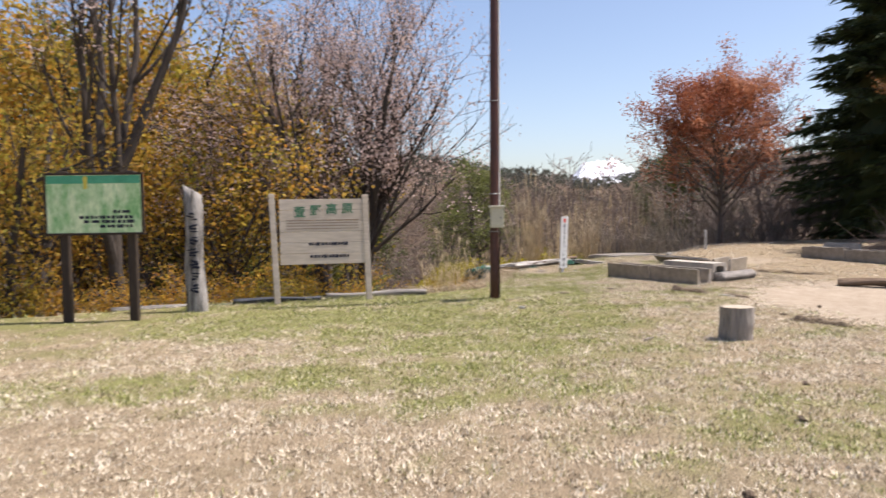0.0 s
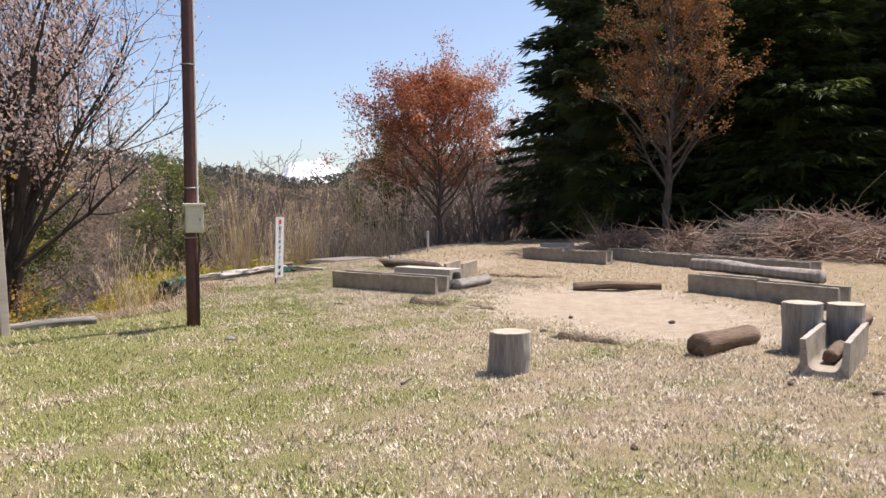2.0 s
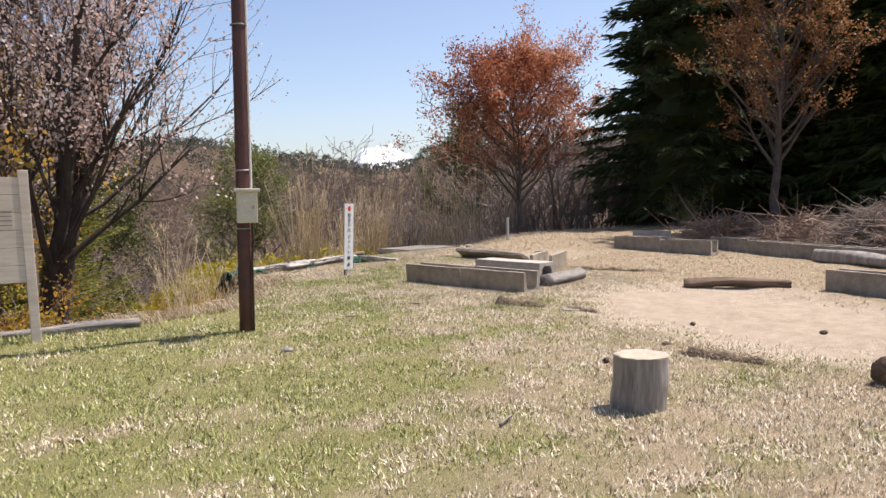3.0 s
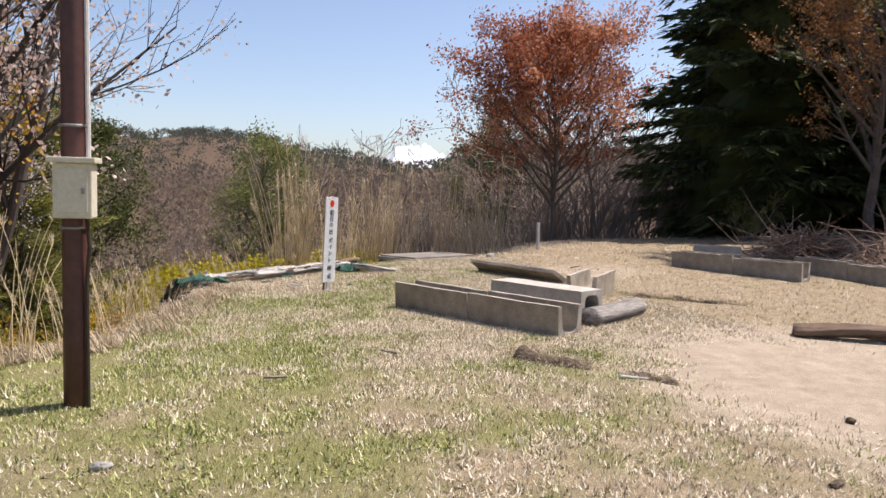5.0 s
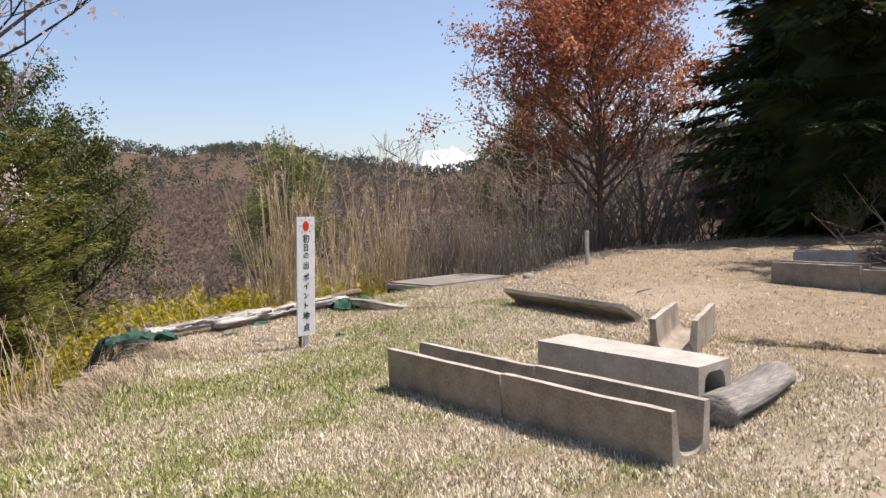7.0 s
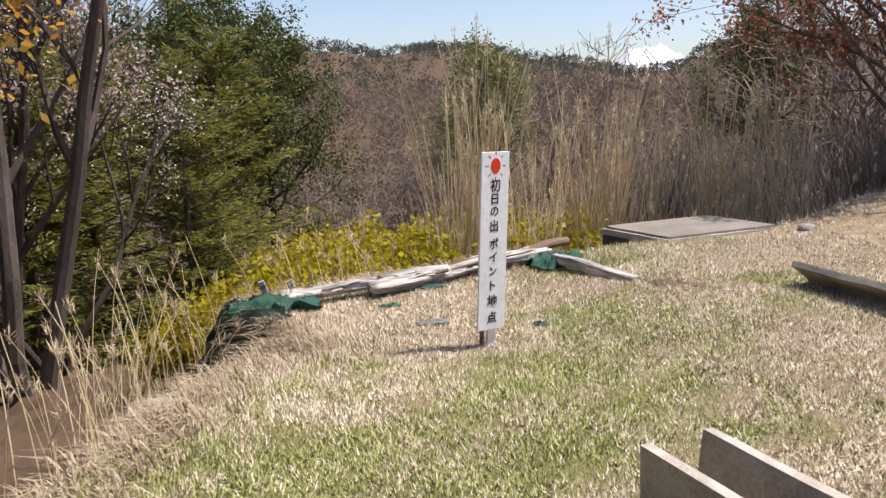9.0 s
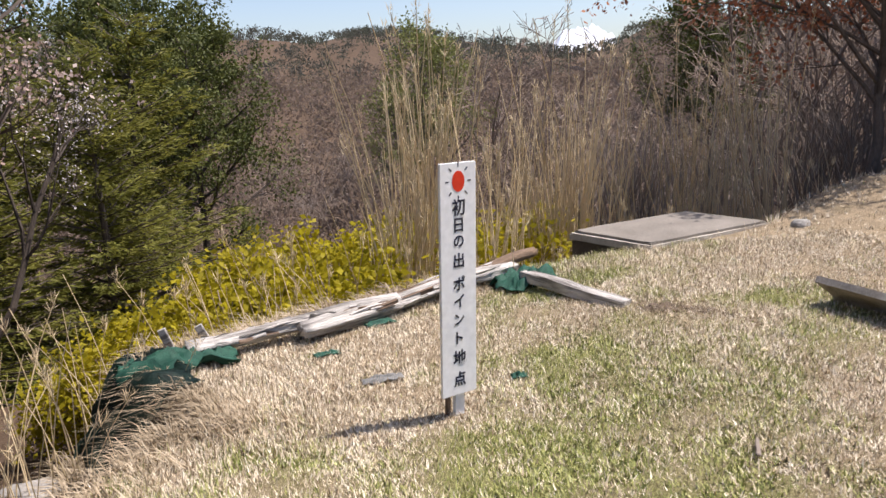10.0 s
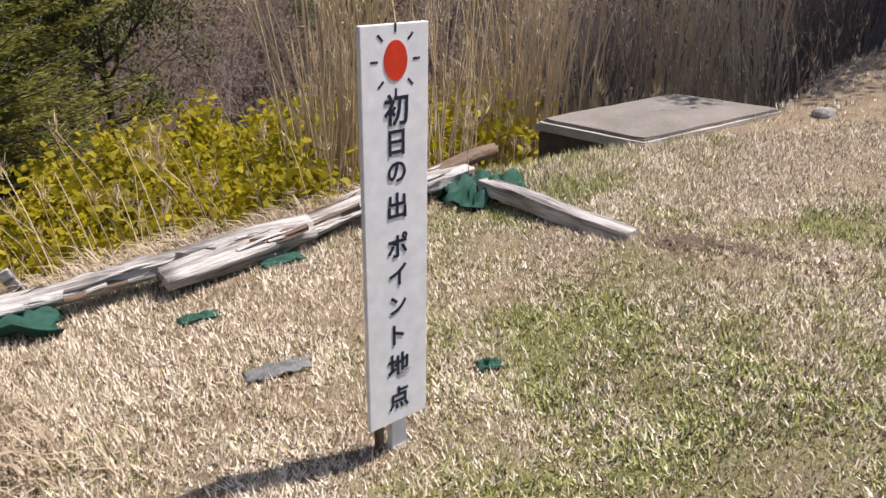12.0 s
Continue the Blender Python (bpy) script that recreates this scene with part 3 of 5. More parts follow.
def bar(w, h, at, y, turn=0.0, depth=0.0012):
    """A flat painted stroke on a board that faces -y."""
    return block(w, depth, h, (at[0], y, at[1] - h / 2), 0, turn=Matrix.Translation((0, 0, h / 2)) @ Matrix.Rotation(turn, 4, "Y") @ Matrix.Translation((0, 0, -h / 2)) if turn else None)


def sunrise_sign():
    """White upright board on a short post, with a red sun and a column of writing."""
    x, y = 2.836, 17.95
    root = thing("white_sign")
    root.matrix_basis = pose(x, y, -0.165, 2.3, 0.9, 33.0)
    W, H, low = 0.208, 1.17, 0.155
    bm = block(W, 0.018, H, (0, 0, low), 0.002)
    board = part("board", bm, WHITE_PAINT, root, "white painted board")
    part("post", block(0.055, 0.03, 0.99, (0.016, 0.026, -0.29), 0.004), WHITE_PAINT, root, "thin white wooden post")
    part("batten", block(0.018, 0.03, 0.36, (-0.034, 0.05, -0.14), 0.003), WOOD_BROWN, root, "dark brown stake behind the board")
    f = -0.0095
    cz = low + H - 0.088
    part("red_sun", disc(0.036, 0.050, f, (0.0, cz)), RED_PAINT, board, "red painted sun")
    for k in range(8):
        a = math.pi / 4 * k
        cx, dz = 0.065 * math.sin(a), 0.080 * math.cos(a)
        part("sun_ray", bar(0.006, 0.022, (cx, cz + dz), f, a), INK, board, "dark blue painted ray")
    rows = (("初", 0.098, 0.181), ("日", 0.088, 0.255), ("の", 0.082, 0.323), ("出", 0.088, 0.404), ("ポ", 0.088, 0.503),
            ("イ", 0.086, 0.579), ("ン", 0.080, 0.660), ("ト", 0.086, 0.742), ("地", 0.096, 0.830), ("点", 0.092, 0.928))
    for ch, size, down in rows:
        me = text_mesh(ch, size * 0.88, INK)
        mid = [(min(v.co[k] for v in me.vertices) + max(v.co[k] for v in me.vertices)) / 2 for k in (0, 1)]
        me.transform(Matrix.Translation((0.0, f - 0.001, low + H * (1 - down))) @ Matrix.Rotation(radians(90), 4, "X") @ Matrix.Diagonal((0.95, 1.0, 1, 1)) @ Matrix.Translation((-mid[0], -mid[1], 0)))
        mpart("letter", me, board, "dark blue painted character")
    return tagged(root, "white upright wooden sign with red sun and Japanese writing", "sign")


def info_board():
    """Pale timber notice board between two square posts."""
    ax, ay, bx, by = -2.32, 11.95, -1.0, 12.28
    cx, cy = (ax + bx) / 2, (ay + by) / 2
    span = math.hypot(bx - ax, by - ay)
    root = place(thing("notice_board"), cx, cy, math.degrees(math.atan2(by - ay, bx - ax)))
    for s, h, lean in ((-1, 1.62, 2.0), (1, 1.60, 1.5)):
        part("post", block(0.085, 0.085, h + 0.2, (s * span / 2, 0.03, -0.2), 0.006, 0.003, 4, s + 3, Matrix.Rotation(radians(-lean), 4, "Y")), WOOD_BOARD, root, "pale square timber post")
    w, low, H = span - 0.09, 0.57, 0.97
    n = 6
    for i in range(n):
        part("plank", block(w, 0.03, H / n - 0.004, (0, 0.01, low + i * H / n), 0.003), WOOD_BOARD, root)
    f = -0.0065
    for i, ch in enumerate("萱野高原"):
        me = text_mesh(ch, 0.175, INK_GREEN)
        c = sum((v.co for v in me.vertices), Vector()) / max(1, len(me.vertices))
        me.transform(Matrix.Translation((-0.34 + i * 0.235, f - 0.001, low + H - 0.17)) @ Matrix.Rotation(radians(90), 4, "X") @ Matrix.Translation((0, -c.y, 0)))
        mpart("letter", me, root, "faded green painted character")
    r = random.Random(4)
    for i in range(4):
        part("writing_line", bar(w * 0.84, 0.009, (0.0, low + H - 0.315 - i * 0.042), f), INK_BROWN, root, "line of faded brown small writing")
    for zc, x0, x1 in ((low + 0.30, -0.2, 0.36), (low + 0.115, -0.18, 0.38)):
        x = x0
        while x < x1:
            wd = r.uniform(0.025, 0.05)
            part("writing_mark", bar(wd, r.uniform(0.035, 0.055), (x, zc), f), INK, root, "dark written mark")
            x += wd + 0.012
    return tagged(root, "weathered pale timber notice board with green title between two posts", "notice board")


def green_board():
    ax, ay, bx, by = -4.72, 10.5, -3.88, 10.55
    cx, cy = (ax + bx) / 2, (ay + by) / 2
    span = math.hypot(bx - ax, by - ay)
    root = place(thing("map_board"), cx, cy, math.degrees(math.atan2(by - ay, bx - ax)))
    for s in (-1, 1):
        part("post", block(0.11, 0.10, 2.14, (s * span / 2, 0.05, -0.2), 0.012, 0.004, 4, s + 9), WOOD_DARK, root, "dark stained timber post")
    W, H, low = 1.18, 0.74, 1.15
    panel = part("panel", block(W, 0.02, H, (-0.02, -0.02, low), 0.002), MAP_GREEN, root, "pale green printed map panel")
    for nm, sx, sz, px, pz in (("frame_bar", W + 0.06, 0.03, -0.02, low - 0.028), ("frame_bar", W + 0.06, 0.03, -0.02, low + H - 0.002),
                               ("frame_bar", 0.03, H, -0.02 - W / 2 - 0.014, low), ("frame_bar", 0.03, H, -0.02 + W / 2 + 0.014, low)):
        part(nm, block(sx, 0.035, sz, (px, -0.02, pz), 0.003), WOOD_DARK, root, "dark frame bar")
    f = -0.0315
    part("title_band", bar(W - 0.02, 0.10, (-0.02, low + H - 0.06), f), MAP_BAND, panel, "dark green title band")
    part("map_mark", bar(0.05, 0.16, (-0.12, low + H - 0.10), f - 0.0015), MAP_YELLOW, panel, "yellow printed mark")
    r = random.Random(8)
    for zc, x0, x1 in ((low + 0.27, 0.24, 0.46), (low + 0.20, -0.18, 0.46), (low + 0.145, -0.12, 0.46), (low + 0.085, 0.08, 0.44)):
        x = x0
        while x < x1:
            wd = r.uniform(0.03, 0.07)
            part("writing_mark", bar(wd, r.uniform(0.03, 0.045), (x, zc), f), INK, panel, "black printed mark")
            x += wd + 0.014
    return tagged(root, "green printed map board on two dark timber posts", "map board")


def name_post():
    """A split, weathered log set upright, with worn writing down its face."""
    root = place(thing("wooden_name_post"), -3.33, 11.35, 4)
    bm = log_mesh(1.93, 0.135, 0.115, 5, 14, 16, 0.025, 0.55)
    bmesh.ops.transform(bm, matrix=Matrix.Translation((0, 0, -0.2)) @ Matrix.Rotation(radians(-90), 4, "Y"), verts=bm.verts)
    bmesh.ops.transform(bm, matrix=Matrix.Rotation(radians(90), 4, "Z"), verts=bm.verts)
    for v in bm.verts:
        if v.co.z > 1.53:
            v.co.z -= (v.co.x + 0.08) * 0.6
    post = smooth(part("log", bm, POST_OLD, root, "split grey weathered log"))
    r = random.Random(3)
    z = 1.36
    for k in range(7):
        for j in range(3):
            part("writing_mark", bar(r.uniform(0.05, 0.13), r.uniform(0.016, 0.034), (r.uniform(-0.03, 0.03), z - j * 0.04), -0.092, r.uniform(-0.3, 0.3), 0.02), INK, post, "worn black written mark")
        z -= 0.165
    return tagged(root, "tall weathered split-log post with worn black writing", "wooden post")


def power_pole():
    root = place(thing("utility_pole"), 0.878, 12.02, 0, 0, 1.0, 0.4)
    bm = log_mesh(7.3, 0.066, 0.055, 2, 16, 10, 0.0)
    bmesh.ops.transform(bm, matrix=Matrix.Translation((0, 0, -0.3)) @ Matrix.Rotation(radians(-90), 4, "Y"), verts=bm.verts)
    smooth(part("pole", bm, POLE_PAINT, root, "dark red-brown painted pole"))
    V, F = [], []
    tube(V, F, [Vector((0.075, -0.01, 1.36)), Vector((0.068, -0.01, 3)), Vector((0.064, -0.01, 6.8))], [0.014] * 3, 8)
    mpart("conduit", mesh_of("conduit", V, F, CABLE), root, "pale cable conduit")
    V, F = [], []
    tube(V, F, [Vector((0.07, -0.05, 1.08)), Vector((0.085, -0.05, 0.9)), Vector((0.068, -0.045, 0.7)), Vector((0.07, -0.04, -0.1))], [0.011] * 4, 8)
    mpart("lower_cable", mesh_of("lower_cable", V, F, WOOD_DARK), root, "dark cable")
    box = part("meter_box", block(0.19, 0.15, 0.29, (0.03, -0.12, 1.06), 0.008), BOX_PAINT, root, "cream metal meter box")
    part("lid", block(0.235, 0.20, 0.03, (0.03, -0.125, 1.35), 0.006), BOX_PAINT, box, "overhanging cream lid")
    part("door", block(0.15, 0.006, 0.23, (0.03, -0.198, 1.09), 0.002), BOX_PAINT, box)
    part("latch", block(0.016, 0.012, 0.03, (0.085, -0.206, 1.19), 0.002), STEEL, box, "steel latch")
    for z in (1.0, 1.55, 2.9, 4.4):
        V, F = [], []
        ring = [Vector((0.072 * math.cos(a), 0.072 * math.sin(a), z)) for a in np.linspace(0, 2 * math.pi, 17)]
        tube(V, F, ring, [0.008] * 17, 6)
        mpart("clamp_band", mesh_of("clamp_band", V, F, STEEL), root, "steel band")
    part("bracket", block(0.16, 0.05, 0.05, (0.08, 0, 5.1), 0.004), STEEL, root, "steel bracket")
    return tagged(root, "dark red-brown utility pole carrying a cream meter box", "utility pole")


def concrete_slab():
    """Concrete chamber at the brink, its flat lid level with the grass."""
    x, y = 5.09, 21.57
    root = thing("concrete_chamber", x, y, 0, 0)
    ux, uy = Vector((-0.56, 0.80, 0)), Vector((1.40, 0.74, 0))
    def slab(inset, z0, z1, seed):
        bm = bmesh.new()
        n = 10
        rows = []
        for z in (z0, z1):
            ring = []
            for s, e in (((-1, -1), (1, -1)), ((1, -1), (1, 1)), ((1, 1), (-1, 1)), ((-1, 1), (-1, -1))):
                for k in range(n):
                    f = k / n
                    a = s[0] + (e[0] - s[0]) * f
                    b = s[1] + (e[1] - s[1]) * f
                    p = ux * a * 0.5 * inset + uy * b * 0.5 * inset
                    p += noise.noise_vector(p * 5 + Vector((0, 0, seed))) * 0.02
                    ring.append(bm.verts.new((p.x, p.y, z)))
            rows.append(ring)
        m = len(rows[0])
        for j in range(m):
            bm.faces.new((rows[0][j], rows[0][(j + 1) % m], rows[1][(j + 1) % m], rows[1][j]))
        top = bm.faces.new(rows[1])
        bm.faces.new(rows[0][::-1])
        bmesh.ops.bevel(bm, geom=list(top.edges), offset=0.012, segments=2, affect="EDGES")
        return bm
    # the wall's concrete is far darker than the rim and lid
    part("chamber_wall", slab(0.97, -1.6, -0.022, 1), CONCRETE_DARK, root, "dark brown concrete side wall")
    part("lid", slab(0.95, 0.022, 0.07, 2), SLAB_TOP, root, "flat worn concrete lid")
    part("rim", slab(1.0, -0.02, 0.045, 4), CONCRETE_PALE, root, "pale concrete rim under the lid")
    return tagged(root, "low concrete chamber with a flat worn lid at the grass edge", "concrete chamber")


def marker_post():
    root = place(thing("marker_post"), 7.43, 21.85, 10)
    part("post", block(0.052, 0.052, 0.75, (0, 0, -0.25), 0.008, 0.004, 3), POST_WHITE, root)
    part("cap", block(0.058, 0.058, 0.05, (0, 0, 0.5), 0.01), POST_WHITE, root, "pale rounded cap")
    return tagged(root, "short pale wooden marker post at the lawn edge", "post")


def cloth_scrap(name, x, y, w, l, rz, material, label, seed, h=0.04, category="netting", z=None):
    """A crumpled piece of sheet lying in the grass."""
    bm = bmesh.new()
    bmesh.ops.create_grid(bm, x_segments=14, y_segments=14, size=0.5)
    for v in bm.verts:
        q = v.co * 5 + Vector((seed * 3.7, seed, 0))
        edge = 1 + 0.25 * noise.noise(Vector((v.co.x * 6, v.co.y * 6, seed)))
        v.co.x *= w * edge
        v.co.y *= l * edge
        v.co.z = h * (0.6 + noise.noise(q) + 0.5 * noise.noise(q * 2.3)) * max(0.1, 1 - 1.6 * (v.co.x / w) ** 2 - 1.6 * (v.co.y / l) ** 2)
    bmesh.ops.solidify(bm, geom=list(bm.faces), thickness=0.006)
    ob = smooth(part(name, bm, material))
    ob.matrix_basis = pose(x, y, (ground_z(x, y) if z is None else z) + 0.012, 0, 0, rz)
    return tagged(ob, label, category)


def lump(name, x, y, z, sx, sy, sz, material, label, category, seed=0, rz=0, rough=0.25):
    bm = bmesh.new()
    bmesh.ops.create_icosphere(bm, subdivisions=3, radius=1)
    for v in bm.verts:
        k = 1 + rough * noise.noise(v.co * 1.6 + Vector((seed * 3, 0, seed))) + rough * 0.4 * noise.noise(v.co * 4 + Vector((seed, 0, 0)))
        v.co = Vector((v.co.x * k * sx, v.co.y * k * sy, v.co.z * k * sz))
    ob = smooth(part(name, bm, material))
    ob.matrix_basis = pose(x, y, z, 0, 0, rz)
    return tagged(ob, label, category)


build_ground()
sunrise_sign()
info_board()
green_board()
name_post()
power_pole()
concrete_slab()
marker_post()

# gutters: a pair end to end, one upturned beside them, one crosswise, one half buried
nrm = Vector((0.881, 0.473))
gutter_run((3.36 + nrm.x * 0.155, 15.66 + nrm.y * 0.155), (4.44 + nrm.x * 0.155, 13.62 + nrm.y * 0.155), 2, "grey weathered concrete gutter laid open side up on grass", width=0.32)
g = gutter(4.76, 14.78, ground_z(4.76, 14.78) + 0.33, -61.5, "pale concrete gutter turned upside down beside others", rx=180, seed=5, material=CONCRETE_PALE, length=1.2, width=0.34)
gutter(5.98, 16.25, ground_z(5.98, 16.25) - 0.01, 51, "grey concrete gutter laid open side up, set crosswise", seed=6, length=1.0, width=0.36)
gutter(5.7, 18.15, ground_z(5.7, 18.15) - 0.08, -69, "mossy concrete gutter tipped on its side in the grass", rx=62, seed=7, length=1.9)
gutter_run((8.3, 12.5), (8.8, 10.22), 2, "grey weathered concrete gutter at the sandy patch", seed=10)
gutter_run((8.9, 19.1), (9.95, 17.2), 2, "grey weathered concrete gutter near the far lawn edge", seed=14)
gutter_run((11.0, 18.6), (11.5, 13.1), 5, "grey weathered concrete gutter in a long row", seed=20)
gutter(5.86, 7.82, ground_z(5.86, 7.82) - 0.01, 33, "grey concrete gutter laid open side up beside stumps", seed=30, length=1.25, width=0.35)
gutter(10.1, 19.7, ground_z(10.1, 19.7) - 0.01, -40, "pale concrete gutter piece lying in the grass", seed=31, length=0.8, material=CONCRETE_PALE)

stump(3.2, 8.72, 0.36, 0.165, "upright grey weathered stump seat on the lawn", 1)
stump(6.02, 8.32, 0.47, 0.17, "tall grey stump seat beside a gutter", 2)
stump(6.32, 8.12, 0.46, 0.16, "tall grey stump seat beside a gutter", 3)
timber("fallen_log", (5.05, 8.6), (6.0, 8.95), 0.11, 0.10, WOOD_BROWN, "short dark rotting log lying at the sandy patch", "log", 4, knob=0.008)
timber("fallen_log", (7.35, 8.95), (7.95, 9.25), 0.10, 0.09, WOOD_BROWN, "short dark log lying near the gutters", "log", 6)
timber("grey_log", (4.95, 14.12), (5.8, 14.72), 0.125, 0.115, WOOD_OLD, "dark grey weathered log seat lying beside the gutters", "log", 7, flat=0.8, knob=0.012)
timber("fallen_branch", (6.75, 13.5), (7.95, 12.85), 0.055, 0.06, WOOD_BROWN, "long brown branch lying on the sandy patch", "branch", 8, knob=0.03)
timber("grey_log", (10.9, 15.6), (10.85, 12.4), 0.12, 0.11, WOOD_GREY, "long grey log lying before a row of gutters", "log", 9)
timber("twig", (4.3, 12.22), (4.62, 12.2), 0.012, 0.008, WOOD_WHITE, "thin pale stick lying on the lawn", "stick", 13, knob=0.004)
timber("edge_log", (-4.6, 11.5), (-2.4, 12.35), 0.04, 0.045, WOOD_OLD, "thin grey log along the lawn edge behind signs", "log", 15, lift=-0.015)
timber("edge_log", (-1.7, 12.5), (-0.15, 12.75), 0.045, 0.05, WOOD_OLD, "grey log along the lawn edge behind signs", "log", 19, lift=-0.01)

# added dark roll: stands in for the shaded ground behind the notice board
SHADE_BLUE = mottled("dark_blue_grey_shade", (0.02, 0.024, 0.032), (0.05, 0.056, 0.07), 8, 0.6, bump=0.5, dist=0.01, spec=0.4)
timber("shade_strip", (-3.0, 12.0), (-1.75, 12.34), 0.055, 0.05, SHADE_BLUE, "dark blue-grey strip standing in for shade behind the notice board", "rolled sheet", 33, lift=-0.01, flat=0.8, knob=0.015)


def turf_ridge(a, b, w, h, seed, label):
    """A broken, upturned edge of turf: uneven earth with dead grass on its back."""
    n, m = 34, 8
    d = Vector((b[0] - a[0], b[1] - a[1], 0))
    side = Vector((-d.y, d.x, 0)).normalized()
    bm = bmesh.new()
    rows = []
    for i in range(n + 1):
        u = i / n
        k = max(0.12, 0.75 + 0.9 * noise.noise(Vector((u * d.length * 4.5, seed, 0)))) * min(1, 6 * u + 0.05, 6 * (1 - u) + 0.05)
        c = Vector((a[0], a[1], 0)) + d * u + side * 0.05 * noise.noise(Vector((u * d.length * 2, seed, 5)))
        row = []
        for j in range(m + 1):
            v = j / m * 2 - 1
            p = c + side * v * w * (0.6 + 0.4 * k)
            p += noise.noise_vector(p * 16) * 0.016
            row.append(bm.verts.new((p.x, p.y, ground_z(c.x, c.y) - 0.02 + (h * k + 0.02) * max(0, 1 - abs(v) ** 2.5) + 0.02 * noise.noise(p * 22))))
        rows.append(row)
    for p, q in zip(rows, rows[1:]):
        for j in range(m):
            bm.faces.new((p[j], q[j], q[j + 1], p[j + 1]))
    root = thing("turf_ridge")
    smooth(part("earth", bm, EARTH, root, "dark crumbling earth"))
    rng = np.random.RandomState(seed)
    cnt = int(900 * d.length)
    u = rng.uniform(0, 1, cnt)
    x, y = a[0] + d.x * u + rng.normal(0, w * 0.7, cnt), a[1] + d.y * u + rng.normal(0, w * 0.7, cnt)
    P = np.stack([x, y, land(x, y) + rng.uniform(0, h * 0.8, cnt)], 1)
    V, F = leaf_cloud(P, 0.006, 1, 0.01, rng, 9.0, 0.0)
    tagged(mpart("dead_grass", quads_mesh("dead_grass", V, F, TUSSOCK), root), kind="stuff")
    return tagged(root, label, "turf")


turf_ridge((4.35, 10.05), (4.75, 9.4), 0.09, 0.08, 11, "dark broken turf edge beside the bare sand")
turf_ridge((3.78, 12.98), (4.2, 12.45), 0.09, 0.085, 12, "dark broken turf edge sunk in the lawn")
turf_ridge((6.3, 16.2), (7.45, 15.1), 0.05, 0.045, 14, "low dark ridge of broken turf in the lawn")
turf_ridge((4.1, 19.2), (4.6, 18.9), 0.12, 0.022, 16, "strip of reddish dry grass beyond the beam's end")
turf_ridge((4.42, 12.35), (4.72, 12.1), 0.06, 0.04, 15, "small broken turf edge beside bare sand")

# the brink: bleached logs, beam, netting, bags
def splintered_log(a, b, r0, r1, za, zb, seed, label):
    """An old log split lengthwise: a core and loose ragged slabs of bleached wood."""
    root = thing("bleached_log")
    d = Vector((b[0] - a[0], b[1] - a[1], zb - za))
    root.matrix_basis = Matrix.Translation((a[0], a[1], za)) @ d.to_track_quat("X", "Z").to_matrix().to_4x4()
    smooth(part("core", log_mesh(d.length, r0, r1, seed, 16, 24, 0.03, 0.85), WOOD_WHITE, root, "bleached log core"))
    r = random.Random(seed)
    for k in range(24):
        L = d.length * r.uniform(0.12, 0.5)
        x = r.uniform(-0.05, d.length - L)
        bm = log_mesh(L, r0 * r.uniform(0.14, 0.4), r0 * 0.08, seed * 20 + k, 7, 10, 0.02, r.uniform(0.35, 0.7))
        ang = r.uniform(0.2, 2.9)
        rad = (r0 + (r1 - r0) * x / d.length) * r.uniform(0.7, 1.05)
        bmesh.ops.transform(bm, matrix=Matrix.Translation((x, math.cos(ang) * rad * 1.3, math.sin(ang) * rad * 0.8)) @ Euler((r.uniform(0, 3), r.uniform(-0.05, 0.05), r.uniform(-0.07, 0.07))).to_matrix().to_4x4(), verts=bm.verts)
        part("splinter", bm, WOOD_BROWN if k % 4 == 3 else WOOD_WHITE, root)
    return tagged(root, label, "log")


splintered_log((1.15, 19.0), (2.5, 19.72), 0.04, 0.06, -0.06, -0.03, 16, "long bleached splintered log along the brink")
splintered_log((1.85, 19.22), (3.42, 20.6), 0.055, 0.08, -0.05, -0.01, 17, "thick bleached splintered log along the brink")
timber("dark_log", (2.8, 20.1), (3.66, 20.88), 0.04, 0.045, WOOD_BROWN, "dark end of an old log at the brink", "log", 18, za=0.0, zb=0.03)
ob = part("timber_beam", block(1.12, 0.11, 0.085, (0, 0, 0), 0.01, 0.012, 6, 3), WOOD_WHITE)
ob.matrix_basis = pose(3.77, 19.77, ground_z(3.77, 19.77) + 0.01, 0, 1, -59)
tagged(ob, "bleached square timber beam sinking into dry grass", "beam")
cloth_scrap("green_netting", 3.5, 20.32, 0.52, 0.36, 35, NET_GREEN, "crumpled green netting over the beam's end", 1, 0.14)
cloth_scrap("green_netting", 1.12, 18.9, 0.72, 0.22, 22, NET_GREEN, "crumpled green netting at the bank's corner", 2, 0.17)
cloth_scrap("green_netting", 2.04, 18.98, 0.16, 0.07, 20, NET_GREEN, "scrap of green netting in dry grass", 3, 0.02)
cloth_scrap("green_netting", 2.35, 19.52, 0.22, 0.09, 25, NET_GREEN, "scrap of green netting in dry grass", 4, 0.03)
cloth_scrap("green_netting", 3.2, 18.39, 0.09, 0.06, 10, NET_GREEN, "small scrap of green netting in grass", 5, 0.03)
cloth_scrap("ground_cloth", 2.42, 18.49, 0.24, 0.09, 20, CLOTH_GREY, "strip of grey cloth showing through dry grass", 6, 0.02, "cloth")


